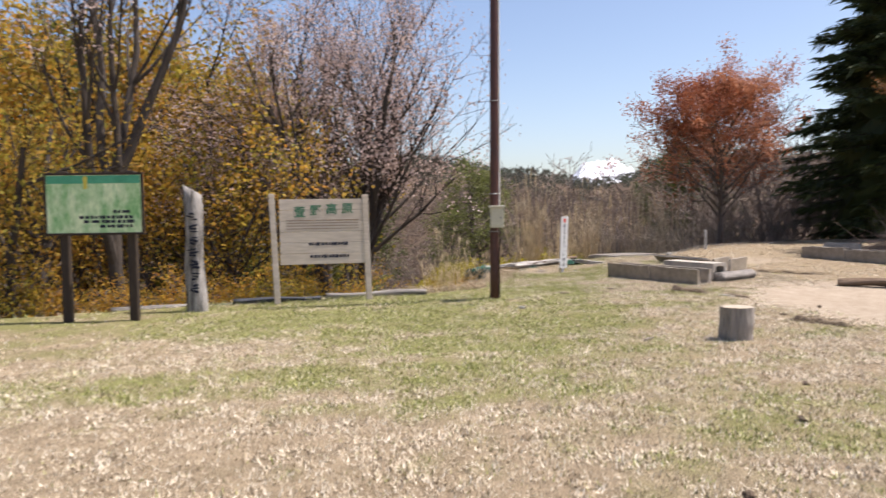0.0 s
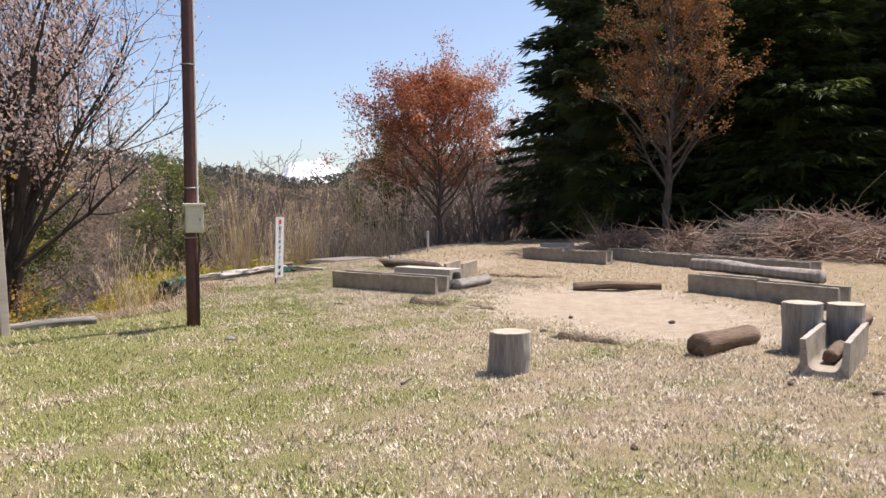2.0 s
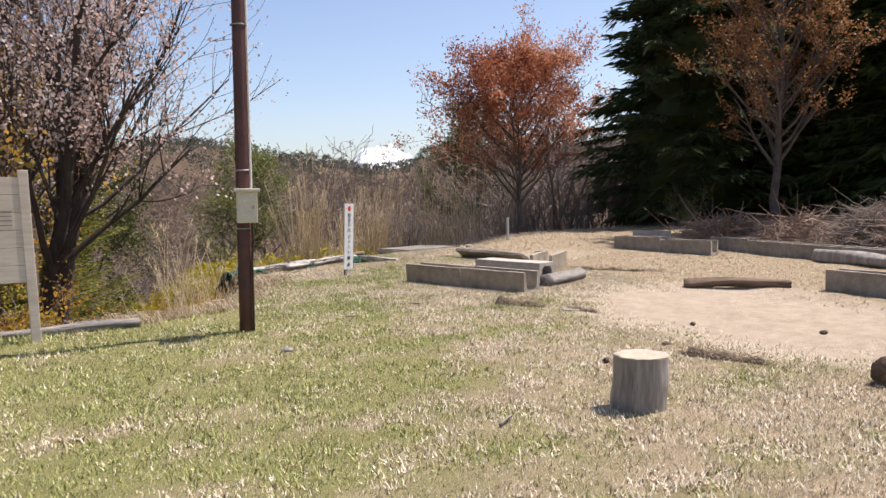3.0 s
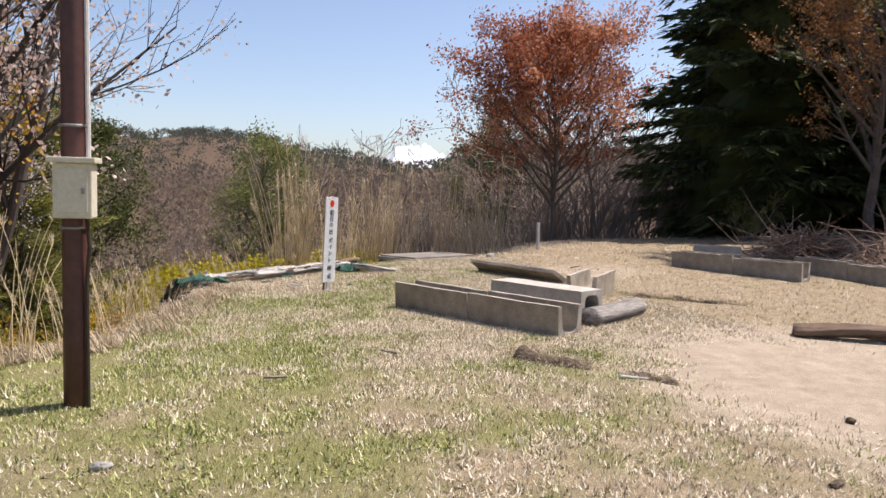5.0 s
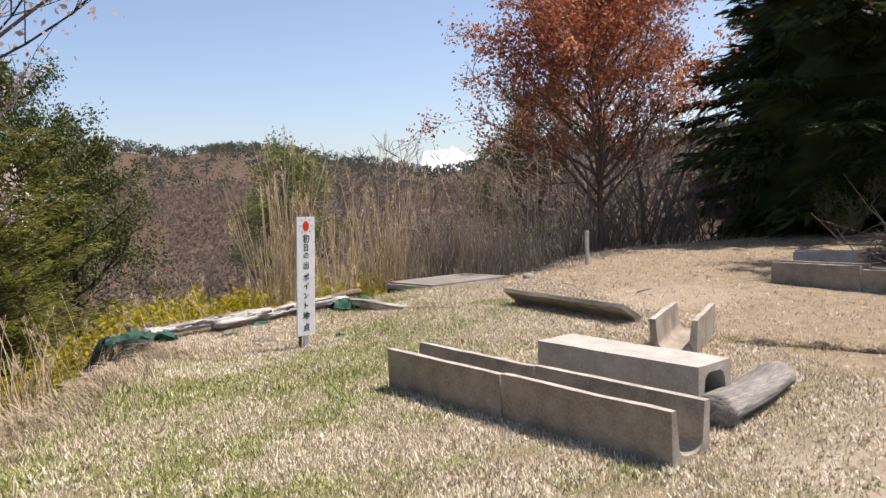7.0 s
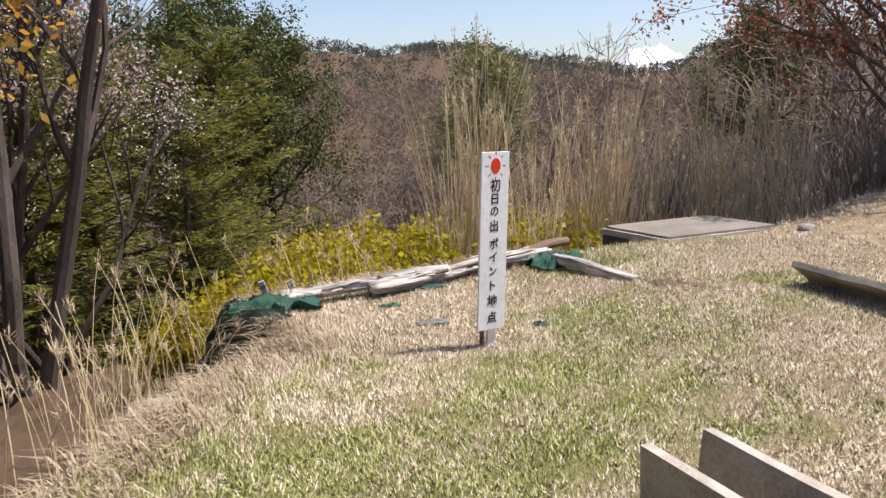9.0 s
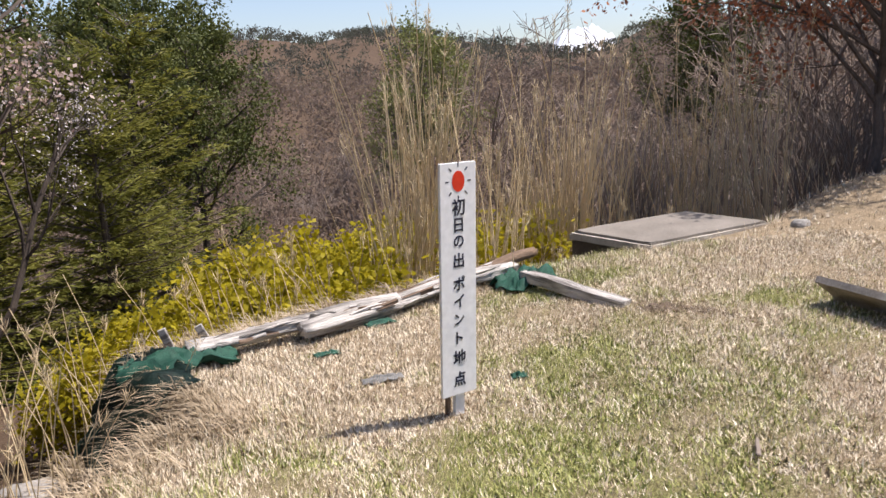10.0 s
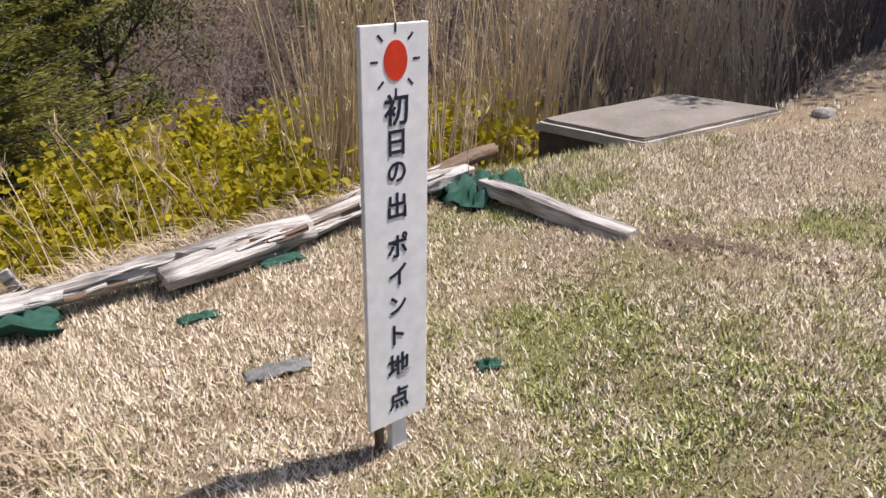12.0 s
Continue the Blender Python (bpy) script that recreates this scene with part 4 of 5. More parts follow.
def draped_sheet(p, q, inland, drop, seed, material, label):
    """Crumpled sheet lying over the bank's edge from p to q and hanging down outside."""
    bm = bmesh.new()
    n, m = 18, 20
    d = Vector((q[0] - p[0], q[1] - p[1], 0))
    out = Vector((-d.y, d.x, 0)).normalized()
    rows = []
    for i in range(n + 1):
        row = []
        for j in range(m + 1):
            u, v = i / n, j / m
            base = Vector((p[0], p[1], 0)) + d * u
            if v < 0.3:
                c = base - out * inland * (1 - v / 0.3)
                c.z = -0.08
            else:
                w = (v - 0.3) / 0.7
                c = base + out * (0.08 + 0.36 * w ** 0.7)
                c.z = -0.08 - drop * w * (0.8 + 0.4 * noise.noise(Vector((u * 3, seed, 0))))
            c += noise.noise_vector(Vector((u * 5, v * 6, seed))) * 0.055 + noise.noise_vector(Vector((u * 14, v * 14, seed))) * 0.018
            row.append(bm.verts.new(c))
        rows.append(row)
    for a, b in zip(rows, rows[1:]):
        for j in range(m):
            bm.faces.new((a[j], b[j], b[j + 1], a[j + 1]))
    bmesh.ops.solidify(bm, geom=list(bm.faces), thickness=0.005)
    ob = smooth(part("plastic_sheet", bm, material))
    tagged(ob, label, "plastic sheet")


draped_sheet((1.30, 18.42), (0.80, 19.08), 0.14, 0.72, 3, SHEET_BLACK, "dark green-black plastic sheet draped over the bank's corner")
lump("sandbag", 0.75, 18.55, -0.85, 0.14, 0.26, 0.12, NET_DARK, "dark sandbag at the foot of the bank", "sandbag", 2, -10)


def bank_grass(seed, count, out=0.0, loose=0.14, big=1.0):
    """Long dead grass hanging over the brink."""
    rng = np.random.RandomState(seed)
    line = np.array([(-1, 12.75), (0.1, 13.2), (0.78, 13.9), (1.02, 15.0), (1.19, 15.7), (1.29, 16.4), (1.27, 17.2), (1.39, 17.85), (1.66, 18.02), (1.45, 18.32), (1.12, 18.62), (0.86, 19.05), (0.98, 19.28), (2.4, 20.05), (3.3, 20.7)])
    seg = np.hypot(*np.diff(line, axis=0).T)
    at = np.concatenate([[0], np.cumsum(seg)])
    tuft = rng.uniform(0, at[-1], count // 22)
    t = np.repeat(tuft, 22) + rng.normal(0, 0.03, count // 22 * 22)
    n = len(t)
    x, y = np.interp(t, at, line[:, 0]), np.interp(t, at, line[:, 1])
    off = np.repeat(rng.normal(out, loose, count // 22), 22) + rng.normal(0, 0.03, n)
    x, y = x - off, y + off * 0.3
    P = np.stack([x, y, land(x, y) - 0.01], 1)
    L = big * rng.uniform(0.08, 0.24, n)
    a = rng.uniform(0, 6.283, n)
    tilt = rng.uniform(0.2, 1.2, n)
    D = np.stack([np.cos(a) * np.sin(tilt) - 0.35, np.sin(a) * np.sin(tilt), np.cos(tilt)], 1)
    W = np.stack([-np.sin(a), np.cos(a), 0 * a], 1) * rng.uniform(0.0025, 0.005, n)[:, None]
    mid = P + D * L[:, None] * 0.55
    tip = mid + (D * np.array([1.3, 1.3, 0.35]) - np.array([0, 0, 0.3])) * L[:, None] * 0.5
    V = np.stack([P - W, P + W, mid + W * 0.8, mid - W * 0.8, mid - W * 0.8, mid + W * 0.8, tip + W * 0.1, tip - W * 0.1], 1).reshape(-1, 3)
    ob = new("bank_grass", quads_mesh("bank_grass", V, np.arange(len(V)).reshape(-1, 4), TUSSOCK))
    tagged(ob, "long dead grass hanging over the brink", "grass", kind="stuff")


bank_grass(4, 13000)
bank_grass(5, 9000, 0.5, 0.3, 1.4)
for k, (sx, sy, h) in enumerate(((0.98, 19.2, 0.06), (1.2, 19.32, 0.04))):
    ob = part("wooden_stake", block(0.055, 0.03, 0.55, (0, 0, -0.4), 0.008, 0.006, 3, k), WOOD_WHITE)
    ob.matrix_basis = pose(sx, sy, ground_z(sx, sy) + h, 0, -18 - 8 * k, 10)
    tagged(ob, "short bleached wooden stake at the brink", "stake")
lump("boulder", -0.09, 19.16, ground_z(-0.09, 19.16) + 0.03, 0.24, 0.18, 0.12, ROCK, "pale grey boulder on the bank", "boulder", 4)
lump("boulder", 6.25, 21.3, ground_z(6.25, 21.3) + 0.0, 0.09, 0.08, 0.07, ROCK, "small grey stone beside the chamber", "stone", 6)
lump("boulder", 0.75, 16.3, ground_z(0.75, 16.3) + 0.04, 0.22, 0.16, 0.12, ROCK, "grey stone at the foot of the bank", "stone", 7)


# ---------------------------------------------------------------- plants
def tree_parts(name, g, bark, leaf=None, leaf_name="crown"):
    root = thing(name)
    mpart("trunk", mesh_of("trunk", g.V, g.F, bark), root)
    if leaf:
        V, F, m = leaf
        tagged(mpart(leaf_name, quads_mesh(leaf_name, V, F, m), root), kind="stuff")
    return root


def multi_stem(name, seed, stems, height, radius, lean, levels, kids, ratio, angle, bark, leaf_m=None, leaf_size=0.05, per=1,
               spread=0.08, up=0.1, min_r=0.004, start=0.0, wiggle=0.1, extra=(), first=0.35):
    g = Grower(seed, levels, kids, ratio, angle, up, wiggle, min_r, first=first)
    r = g.r
    for s in range(stems):
        a = 6.283 * s / stems + r.uniform(-0.4, 0.4)
        d = Vector((math.cos(a) * lean, math.sin(a) * lean, 1)).normalized()
        g.grow(Vector((math.cos(a) * radius * 0.8, math.sin(a) * radius * 0.8, start - 0.15)), d, height * r.uniform(0.8, 1.05), radius, 0)
    for p, d, length, rad in extra:
        g.grow(Vector(p), Vector(d).normalized(), length, rad, 1)
    leaf = None
    if leaf_m:
        V, F = leaf_cloud(g.tips, leaf_size, per, spread, np.random.RandomState(seed))
        leaf = (V, F, leaf_m)
    return tree_parts(name, g, bark, leaf)


def forked_tree(name, seed, trunk_h, height, radius, limbs, lean, levels, kids, ratio, angle, bark, leaf_m=None, leaf_size=0.05, per=1, spread=0.1, up=0.1, min_r=0.004):
    """A single trunk that parts into rising limbs."""
    g = Grower(seed, levels, kids, ratio, angle, up, 0.1, min_r)
    r = g.r
    p, pts, rad = Vector((0, 0, -0.2)), [], []
    for i in range(6):
        pts.append(p.copy())
        rad.append(radius * (1.25 if i == 0 else 1 - 0.06 * i))
        p = p + Vector((r.gauss(0, 0.03), r.gauss(0, 0.03), (trunk_h + 0.2) / 5))
    tube(g.V, g.F, pts, rad, 12)
    for s in range(limbs):
        a = 6.283 * s / limbs + r.uniform(-0.5, 0.5)
        d = Vector((math.cos(a) * lean, math.sin(a) * lean, 1)).normalized()
        i = 5 if s < 3 else r.choice((3, 4))
        g.grow(pts[i], d, (height - trunk_h) * r.uniform(0.75, 1.05), radius * r.uniform(0.5, 0.7), 0)
    leaf = None
    if leaf_m:
        V, F = leaf_cloud(g.tips, leaf_size, per, spread, np.random.RandomState(seed))
        leaf = (V, F, leaf_m)
    return tree_parts(name, g, bark, leaf)


def leader_tree(name, seed, height, reach, clear, bark, leaf_m, size, per, spread, boughs=46, rise=0.9, radius=0.09, power=0.6, taper=0.55):
    """One straight leader with rising side branches from low down, an egg-shaped leafy crown."""
    g = Grower(seed, 4, (0, 6, 4, 0), (0.5, 0.5, 0.5), (36, 36, 36), 0.05, 0.1, 0.004)
    r = g.r
    pts = [Vector((0.05 * r.gauss(0, 1) * (i > 0), 0.05 * r.gauss(0, 1) * (i > 0), -0.2 + (height + 0.2) * i / 8)) for i in range(9)]
    tube(g.V, g.F, pts, [radius * (1.15 - 0.13 * i) for i in range(9)], 9)
    for k in range(boughs):
        f = clear + (1 - clear) * (k + r.random()) / boughs
        i = min(7, int(f * 8))
        q = pts[i].lerp(pts[i + 1], f * 8 - i)
        a = k * 2.4 + r.uniform(-0.5, 0.5)
        u = (f - clear) / (1 - clear)
        L = reach * (0.35 + 0.65 * math.sin(math.pi * min(1, 0.22 + 0.78 * u)) ** power) * r.uniform(0.7, 1.15) * (1.15 - taper * u)
        g.grow(q, Vector((math.cos(a), math.sin(a), rise * r.uniform(0.7, 1.3))).normalized(), L, radius * 0.45 * (1.1 - 0.7 * u), 1)
    V, F = leaf_cloud(g.tips, size, per, spread, np.random.RandomState(seed))
    return tree_parts(name, g, bark, (V, F, leaf_m))


def conifer(name, seed, height, reach, bark, leaf_m, low=0.4, gap=0.38, droop=0.35, size=0.16, per=3, whorl=7, power=0.8, long=5.5, core=0.0):
    """Straight trunk, whorls of hanging boughs, each hung with sprays."""
    r, rng = random.Random(seed), np.random.RandomState(seed)
    V, F = [], []
    TV, TF = [], []
    tube(TV, TF, [Vector((0, 0, -0.3)), Vector((0, 0, height * 0.5)), Vector((0.05, 0, height))], [height * 0.016, height * 0.01, 0.012], 9)
    tips, ways = [], []
    z = low
    while z < height - 0.15:
        f = z / height
        for k in range(whorl):
            L = reach * (1 - f) ** power * r.uniform(0.65, 1.15) + 0.12
            a = r.uniform(0, 6.283)
            d = Vector((math.cos(a), math.sin(a), 0.1 + 0.5 * f))
            p = Vector((0, 0, z + r.uniform(-0.15, 0.15)))
            pts = [p.copy()]
            n = 5
            for i in range(n):
                d = (d + Vector((r.gauss(0, 0.06), r.gauss(0, 0.06), -droop * 0.25 + (0.12 if i > 2 else 0)))).normalized()
                p = p + d * L / n
                pts.append(p.copy())
            tube(V, F, pts, [0.012 + 0.010 * L * (1 - i / n) for i in range(n + 1)], 3)
            for i in range(1, n + 1):
                m = max(1, int(L * 2.6))
                for j in range(m):
                    q = pts[i - 1].lerp(pts[i], (j + r.random()) / m)
                    side = Vector((-math.sin(a), math.cos(a), 0)) * r.gauss(0, 0.16 * L * (0.35 + 0.5 * (1 - i / n)))
                    tips.append(q + side + Vector((0, 0, -abs(r.gauss(0, 0.05)))))
                    ways.append((pts[i] - pts[i - 1]).normalized() + side.normalized() * 0.7)
        z += gap * r.uniform(0.75, 1.2)
    LV, LF = spray_cloud(tips, ways, size, per, 0.05, rng, long, 0.22)
    root = thing(name)
    mpart("trunk", mesh_of("trunk", TV, TF, bark), root)
    tagged(mpart("branchwork", mesh_of("branchwork", V, F, bark), root), kind="stuff")
    if core:
        CV, CF = [], []
        n = 26
        for i in range(n + 1):
            f = i / n
            for j in range(18):
                a = 6.283 * j / 18
                q = reach * core * (1 - f) ** power * (1 + 0.5 * noise.noise(Vector((math.cos(a) * 2, math.sin(a) * 2, i * 0.9 + seed)))) + 0.03
                CV.append(Vector((math.cos(a) * q, math.sin(a) * q, low + 0.3 + (height - low - 0.6) * f - 0.12 * q)))
        for i in range(n):
            for j in range(18):
                k = (j + 1) % 18
                CF.append((i * 18 + j, i * 18 + k, i * 18 + 18 + k, i * 18 + 18 + j))
        mpart("inner_foliage", mesh_of("inner_foliage", CV, CF, leaf_m), root, "dense dark inner foliage")
    tagged(mpart("foliage", quads_mesh("foliage", LV, LF, leaf_m), root), kind="stuff")
    return root


def shrub(name, seed, height, stems, leaf_m, size, per, spread, bark=None):
    return multi_stem(name, seed, stems, height, 0.022, 0.55, 3, (5, 4, 0), (0.55, 0.5, 0.5), (32, 38, 30), bark or TWIG, leaf_m, size, per, spread, 0.02, 0.004)


def reed_clump(seed, stems, height, spread, name="reed_clump", bend=0.06, thick=0.0085, fluff=8):
    r = random.Random(seed)
    V, F = [], []
    tips = []
    for s in range(stems):
        p = Vector((r.gauss(0, spread), r.gauss(0, spread), -0.1))
        d = Vector((r.gauss(0, 0.05), r.gauss(0, 0.05), 1)).normalized()
        h = height * r.uniform(0.55, 1.08)
        pts, rad = [p.copy()], [thick]
        lean = Vector((r.gauss(0, bend), r.gauss(0, bend), 0))
        for i in range(5):
            d = (d + lean * (0.3 + 0.4 * i / 5)).normalized()
            p = p + d * h / 5
            pts.append(p.copy())
            rad.append(thick * (1 - 0.12 * i))
        tube(V, F, pts, rad, 3)
        if r.random() < 0.5:
            tips += [pts[-1], pts[-1].lerp(pts[-2], 0.12), pts[-1].lerp(pts[-2], 0.25)]
        if r.random() < 0.4:
            tips.append(pts[r.choice((1, 2, 3))])
    root = thing(name)
    tagged(mpart("stalk_tuft", mesh_of("stalk_tuft", V, F, REED), root), kind="stuff")
    LV, LF = leaf_cloud(tips, 0.006, fluff, 0.012, np.random.RandomState(seed), 13.0, -2.6)
    tagged(mpart("seed_head", quads_mesh("seed_head", LV, LF, REED), root), kind="stuff")
    return root


def set_at(ob, x, y, rz=0, size=1.0, dz=0.0, rx=0, ry=0):
    ob.scale = (size, size, size)
    ob.matrix_basis = pose(x, y, ground_z(x, y) + dz, rx, ry, rz) @ Matrix.Diagonal((size, size, size, 1))
    return ob


def scatter(ob, spots, label, category, group, rng, lo=0.85, hi=1.15):
    """The first stands at the first spot, copies at the rest."""
    tagged(ob, label, category, group)
    for i, (x, y, s) in enumerate(spots):
        k = s * rng.uniform(lo, hi)
        if i == 0:
            set_at(ob, x, y, rng.uniform(0, 360), k, -0.05)
        else:
            m = pose(x, y, ground_z(x, y) - 0.05, rng.gauss(0, 2), rng.gauss(0, 2), rng.uniform(0, 360)) @ Matrix.Diagonal((k, k, k, 1))
            c = copy_thing(ob, m)
            c.matrix_basis = m


rr = random.Random(77)

# trees behind the signs
t = forked_tree("deciduous_tree", 11, 2.7, 7.4, 0.125, 5, 0.34, 4, (5, 5, 4, 0), (0.55, 0.55, 0.5), (30, 34, 36), BARK_DARK, LEAF_BUD, 0.035, 1, 0.06, 0.13)
tagged(set_at(t, -4.85, 12.4, 20), "grey-barked bare tree forking into rising limbs behind the signs", "tree")
REACHING = (((0.35, -0.1, 2.9), (1, -0.25, 0.7), 1.3, 0.035), ((0.4, -0.2, 3.6), (0.9, -0.5, 0.6), 1.4, 0.035), ((0.1, -0.4, 3.2), (0.35, -1, 0.4), 1.9, 0.03), ((0.5, 0.1, 4.2), (1, -0.1, 0.6), 1.45, 0.03), ((-0.3, -0.2, 3.2), (-0.9, -0.4, 0.2), 2.2, 0.03), ((-0.4, 0.1, 4.0), (-1, 0, 0.3), 2.2, 0.03))
t = multi_stem("deciduous_tree", 12, 5, 6.7, 0.1, 0.375, 4, (9, 7, 5, 0), (0.5, 0.55, 0.5), (28, 34, 38), BARK_DARK, LEAF_BUD, 0.036, 3, 0.12, 0.09,
               extra=[((q[1], -q[0], q[2]), (d[1], -d[0], d[2]), L, w) for q, d, L, w in REACHING])
tagged(set_at(t, -1.85, 15.9, 90), "many-stemmed grey tree hazy with pinkish buds beyond the notice board", "tree")
t = multi_stem("deciduous_tree", 13, 3, 5.2, 0.08, 0.3, 4, (7, 6, 5, 0), (0.5, 0.55, 0.5), (26, 32, 36), BARK_GREY, LEAF_BUD, 0.03, 4, 0.10, 0.12)
tagged(set_at(t, -3.4, 16.5, 60), "many-stemmed grey tree hazy with pinkish buds behind shrubs", "tree")
for x, y, rz, k in ((-3.35, 22.5, 40, 1.6), (-5.6, 25.0, 200, 1.55)):
    c = copy_thing(t, pose(x, y, ground_z(x, y), 0, 0, rz))
    c.matrix_basis = pose(x, y, ground_z(x, y) - 0.1, 0, 0, rz) @ Matrix.Diagonal((k, k, k, 1))
    tagged(c, "many-stemmed grey tree hazy with pinkish buds down the slope", "tree")
t = multi_stem("deciduous_tree", 14, 2, 5.0, 0.09, 0.45, 4, (5, 5, 4, 0), (0.55, 0.55, 0.5), (28, 32, 36), BARK_DARK, LEAF_OCHRE, 0.035, 2, 0.1, 0.1)
tagged(set_at(t, -6.6, 12.6, 130), "leaning dark-barked tree with thin ochre leaves", "tree")
s = shrub("ochre_shrub", 21, 3.6, 9, LEAF_OCHRE, 0.044, 5, 0.15, BARK_DARK)
scatter(s, [(-4.2, 15.3, 1.15), (-5.9, 14.6, 1.2), (-7.6, 14.3, 1.25), (-9.3, 14.0, 1.3), (-5.2, 17.6, 1.4), (-7.2, 17.0, 1.45),
            (-9.6, 16.8, 1.4), (-11.5, 15, 1.4)], "tall shrub in ochre, orange and yellow leaf on the bank", "shrub", "ochre shrubs on the bank", rr)
t = multi_stem("ochre_tree", 23, 4, 6.2, 0.08, 0.34, 4, (9, 6, 4, 0), (0.5, 0.55, 0.5), (34, 36, 38), BARK_DARK, LEAF_OCHRE, 0.06, 5, 0.24, 0.1, first=0.2)
scatter(t, [(-6.4, 19.0, 1.25), (-9.0, 18.6, 1.3), (-11.6, 17.5, 1.3)], "tall tree in ochre and olive spring leaf behind the shrubs", "tree", "ochre trees", rr, 0.95, 1.08)
s = shrub("ochre_shrub", 22, 1.5, 9, LEAF_OCHRE, 0.03, 5, 0.09, TWIG_PALE)
scatter(s, [(-4.3, 12.5, 0.8), (-5.4, 12.3, 0.9), (-6.5, 11.9, 1.0), (-2.8, 13.5, 0.9), (-7.8, 12.2, 1.1), (-1.7, 13.8, 0.8), (-0.7, 14.2, 0.7), (-3.6, 13.4, 0.9), (0.2, 14.6, 0.6)],
        "low ochre shrub at the lawn edge behind signs", "shrub", "low ochre shrubs", rr)

# trees on the far and right sides
t = leader_tree("red_leaved_tree", 31, 5.1, 2.5, 0.32, BARK_GREY, LEAF_RED, 0.047, 9, 0.12, 46, 1.0, 0.075, 0.6, 0.42)
tagged(set_at(t, 8.75, 24.3, 0), "tree with rust-red leaves at the far lawn edge", "tree")
t = leader_tree("orange_leaved_tree", 32, 7.2, 2.6, 0.2, BARK_GREY, LEAF_ORANGE, 0.042, 6, 0.06, 44, 1.2, 0.10, 0.6, 0.4)
tagged(set_at(t, 13.8, 20.0, 40), "tree with orange-brown leaves before dark conifers", "tree")
c = conifer("dark_conifer", 41, 18.0, 3.75, BARK_DARK, LEAF_DARK, 0.4, 0.55, 0.4, 0.1, 4, 11, 0.66, 4.2, 0.6)
scatter(c, [(19.0, 27.2, 1.0), (24.5, 19.6, 0.85), (25.5, 11.0, 0.9), (17.5, 29.5, 0.9), (25.5, 23, 1.0), (21.8, 25.6, 1.1)], "tall dark green conifer with hanging boughs", "conifer", "dark conifers", rr, 0.95, 1.05)
c = conifer("dark_conifer", 40, 13.0, 3.9, BARK_DARK, LEAF_DARK, 0.3, 0.45, 0.45, 0.085, 5, 13, 0.85, 4.6, 0.5)
scatter(c, [(14.9, 25.2, 1.0)], "tall dark green conifer with hanging boughs at the wood's corner", "conifer", "dark conifers", rr, 0.98, 1.02)
c = conifer("dark_conifer", 42, 12.0, 3.4, BARK_DARK, LEAF_FIR, 0.8, 0.45, 0.45, 0.085, 5, 11, 0.75, 4.4, 0.12)
scatter(c, [(18.6, 20.6, 1.05), (22.4, 15.5, 1.0), (23, 23.5, 1.2), (28.5, 8.5, 1.1)], "tall dark green conifer with hanging boughs", "conifer", "dark conifers", rr, 0.95, 1.05)

# pale green trees and pines down the left slope
c = conifer("larch", 43, 12.0, 4.0, BARK_GREY, LEAF_GREEN, 0.6, 0.5, 0.12, 0.053, 5, 8, 0.5, 4.5)
scatter(c, [(-4.6, 31.5, 0.76), (-7.6, 32.5, 1.0), (-5.8, 36.0, 0.85), (-6.6, 27.8, 0.8), (-7.6, 24.4, 0.8), (-11.5, 23.5, 0.95), (-14.5, 21.5, 1.05)], "larch in fresh green leaf on the slope", "larch", "larches on the slope", rr)
c = leader_tree("pine", 44, 13.5, 3.4, 0.42, BARK_DARK, LEAF_PINE, 0.085, 8, 0.22, 30, 0.45, 0.2, 0.6, 0.45)
scatter(c, [(-5.2, 41, 0.84), (-8.2, 44, 1.0), (-12.5, 41, 1.1), (-15, 36, 1.15), (-10, 51, 1.2)], "tall pine with clumped dark needles on the slope", "pine", "pines on the slope", rr)
c = copy_thing(c, pose(16.9, 51.5, 0))
set_at(c, 16.9, 51.5, 80, (7.5 - ground_z(16.9, 51.5)) / 14.5)
t = multi_stem("blossoming_tree", 45, 3, 5.5, 0.07, 0.4, 4, (6, 5, 4, 0), (0.52, 0.55, 0.5), (30, 34, 38), BARK_DARK, BLOSSOM, 0.03, 2, 0.12, 0.06)
scatter(t, [(-5.4, 26.5, 1.25), (-8.5, 24, 1.2)], "thin tree with scattered white blossom on the slope", "tree", "blossoming trees", rr)
t = leader_tree("spring_green_tree", 46, 12.5, 4.0, 0.35, BARK_GREY, LEAF_MID, 0.11, 2, 0.36, 24, 0.9, 0.16, 0.6, 0.8)
scatter(t, [(x, y, (top - ground_z(x, y)) / 12.5) for x, y, top in ((2.7, 70, 5.0), (1.2, 67, 3.2), (4.4, 72, 3.6))], "tree in pale spring green rising over the wood", "tree", "spring green trees", rr)

# shrubs and reeds under the brink
s = shrub("yellow_shrub", 51, 1.0, 13, LEAF_YELLOW, 0.038, 6, 0.075)
scatter(s, [(0.95, 21.6, 1.15), (0.4, 21.0, 1.05), (-0.3, 21.3, 1.0), (0.8, 22.6, 1.2), (1.7, 22.6, 1.3), (2.3, 23.4, 1.6), (1.2, 23.9, 1.4), (3.3, 23.6, 1.55), (3.9, 24.4, 1.6), (2.6, 22.7, 1.4)], "rounded shrub in bright yellow-green leaf below the brink", "shrub", "yellow-green shrubs", rr)
s = shrub("spring_green_shrub", 52, 1.1, 6, LEAF_MID, 0.032, 3, 0.10)
scatter(s, [(13.6, 23.3, 0.9), (13.0, 23.0, 0.6)], "small shrub in fresh yellow-green leaf under the conifers", "shrub", "green shrubs under conifers", rr)
k = reed_clump(61, 34, 3.2, 0.15)
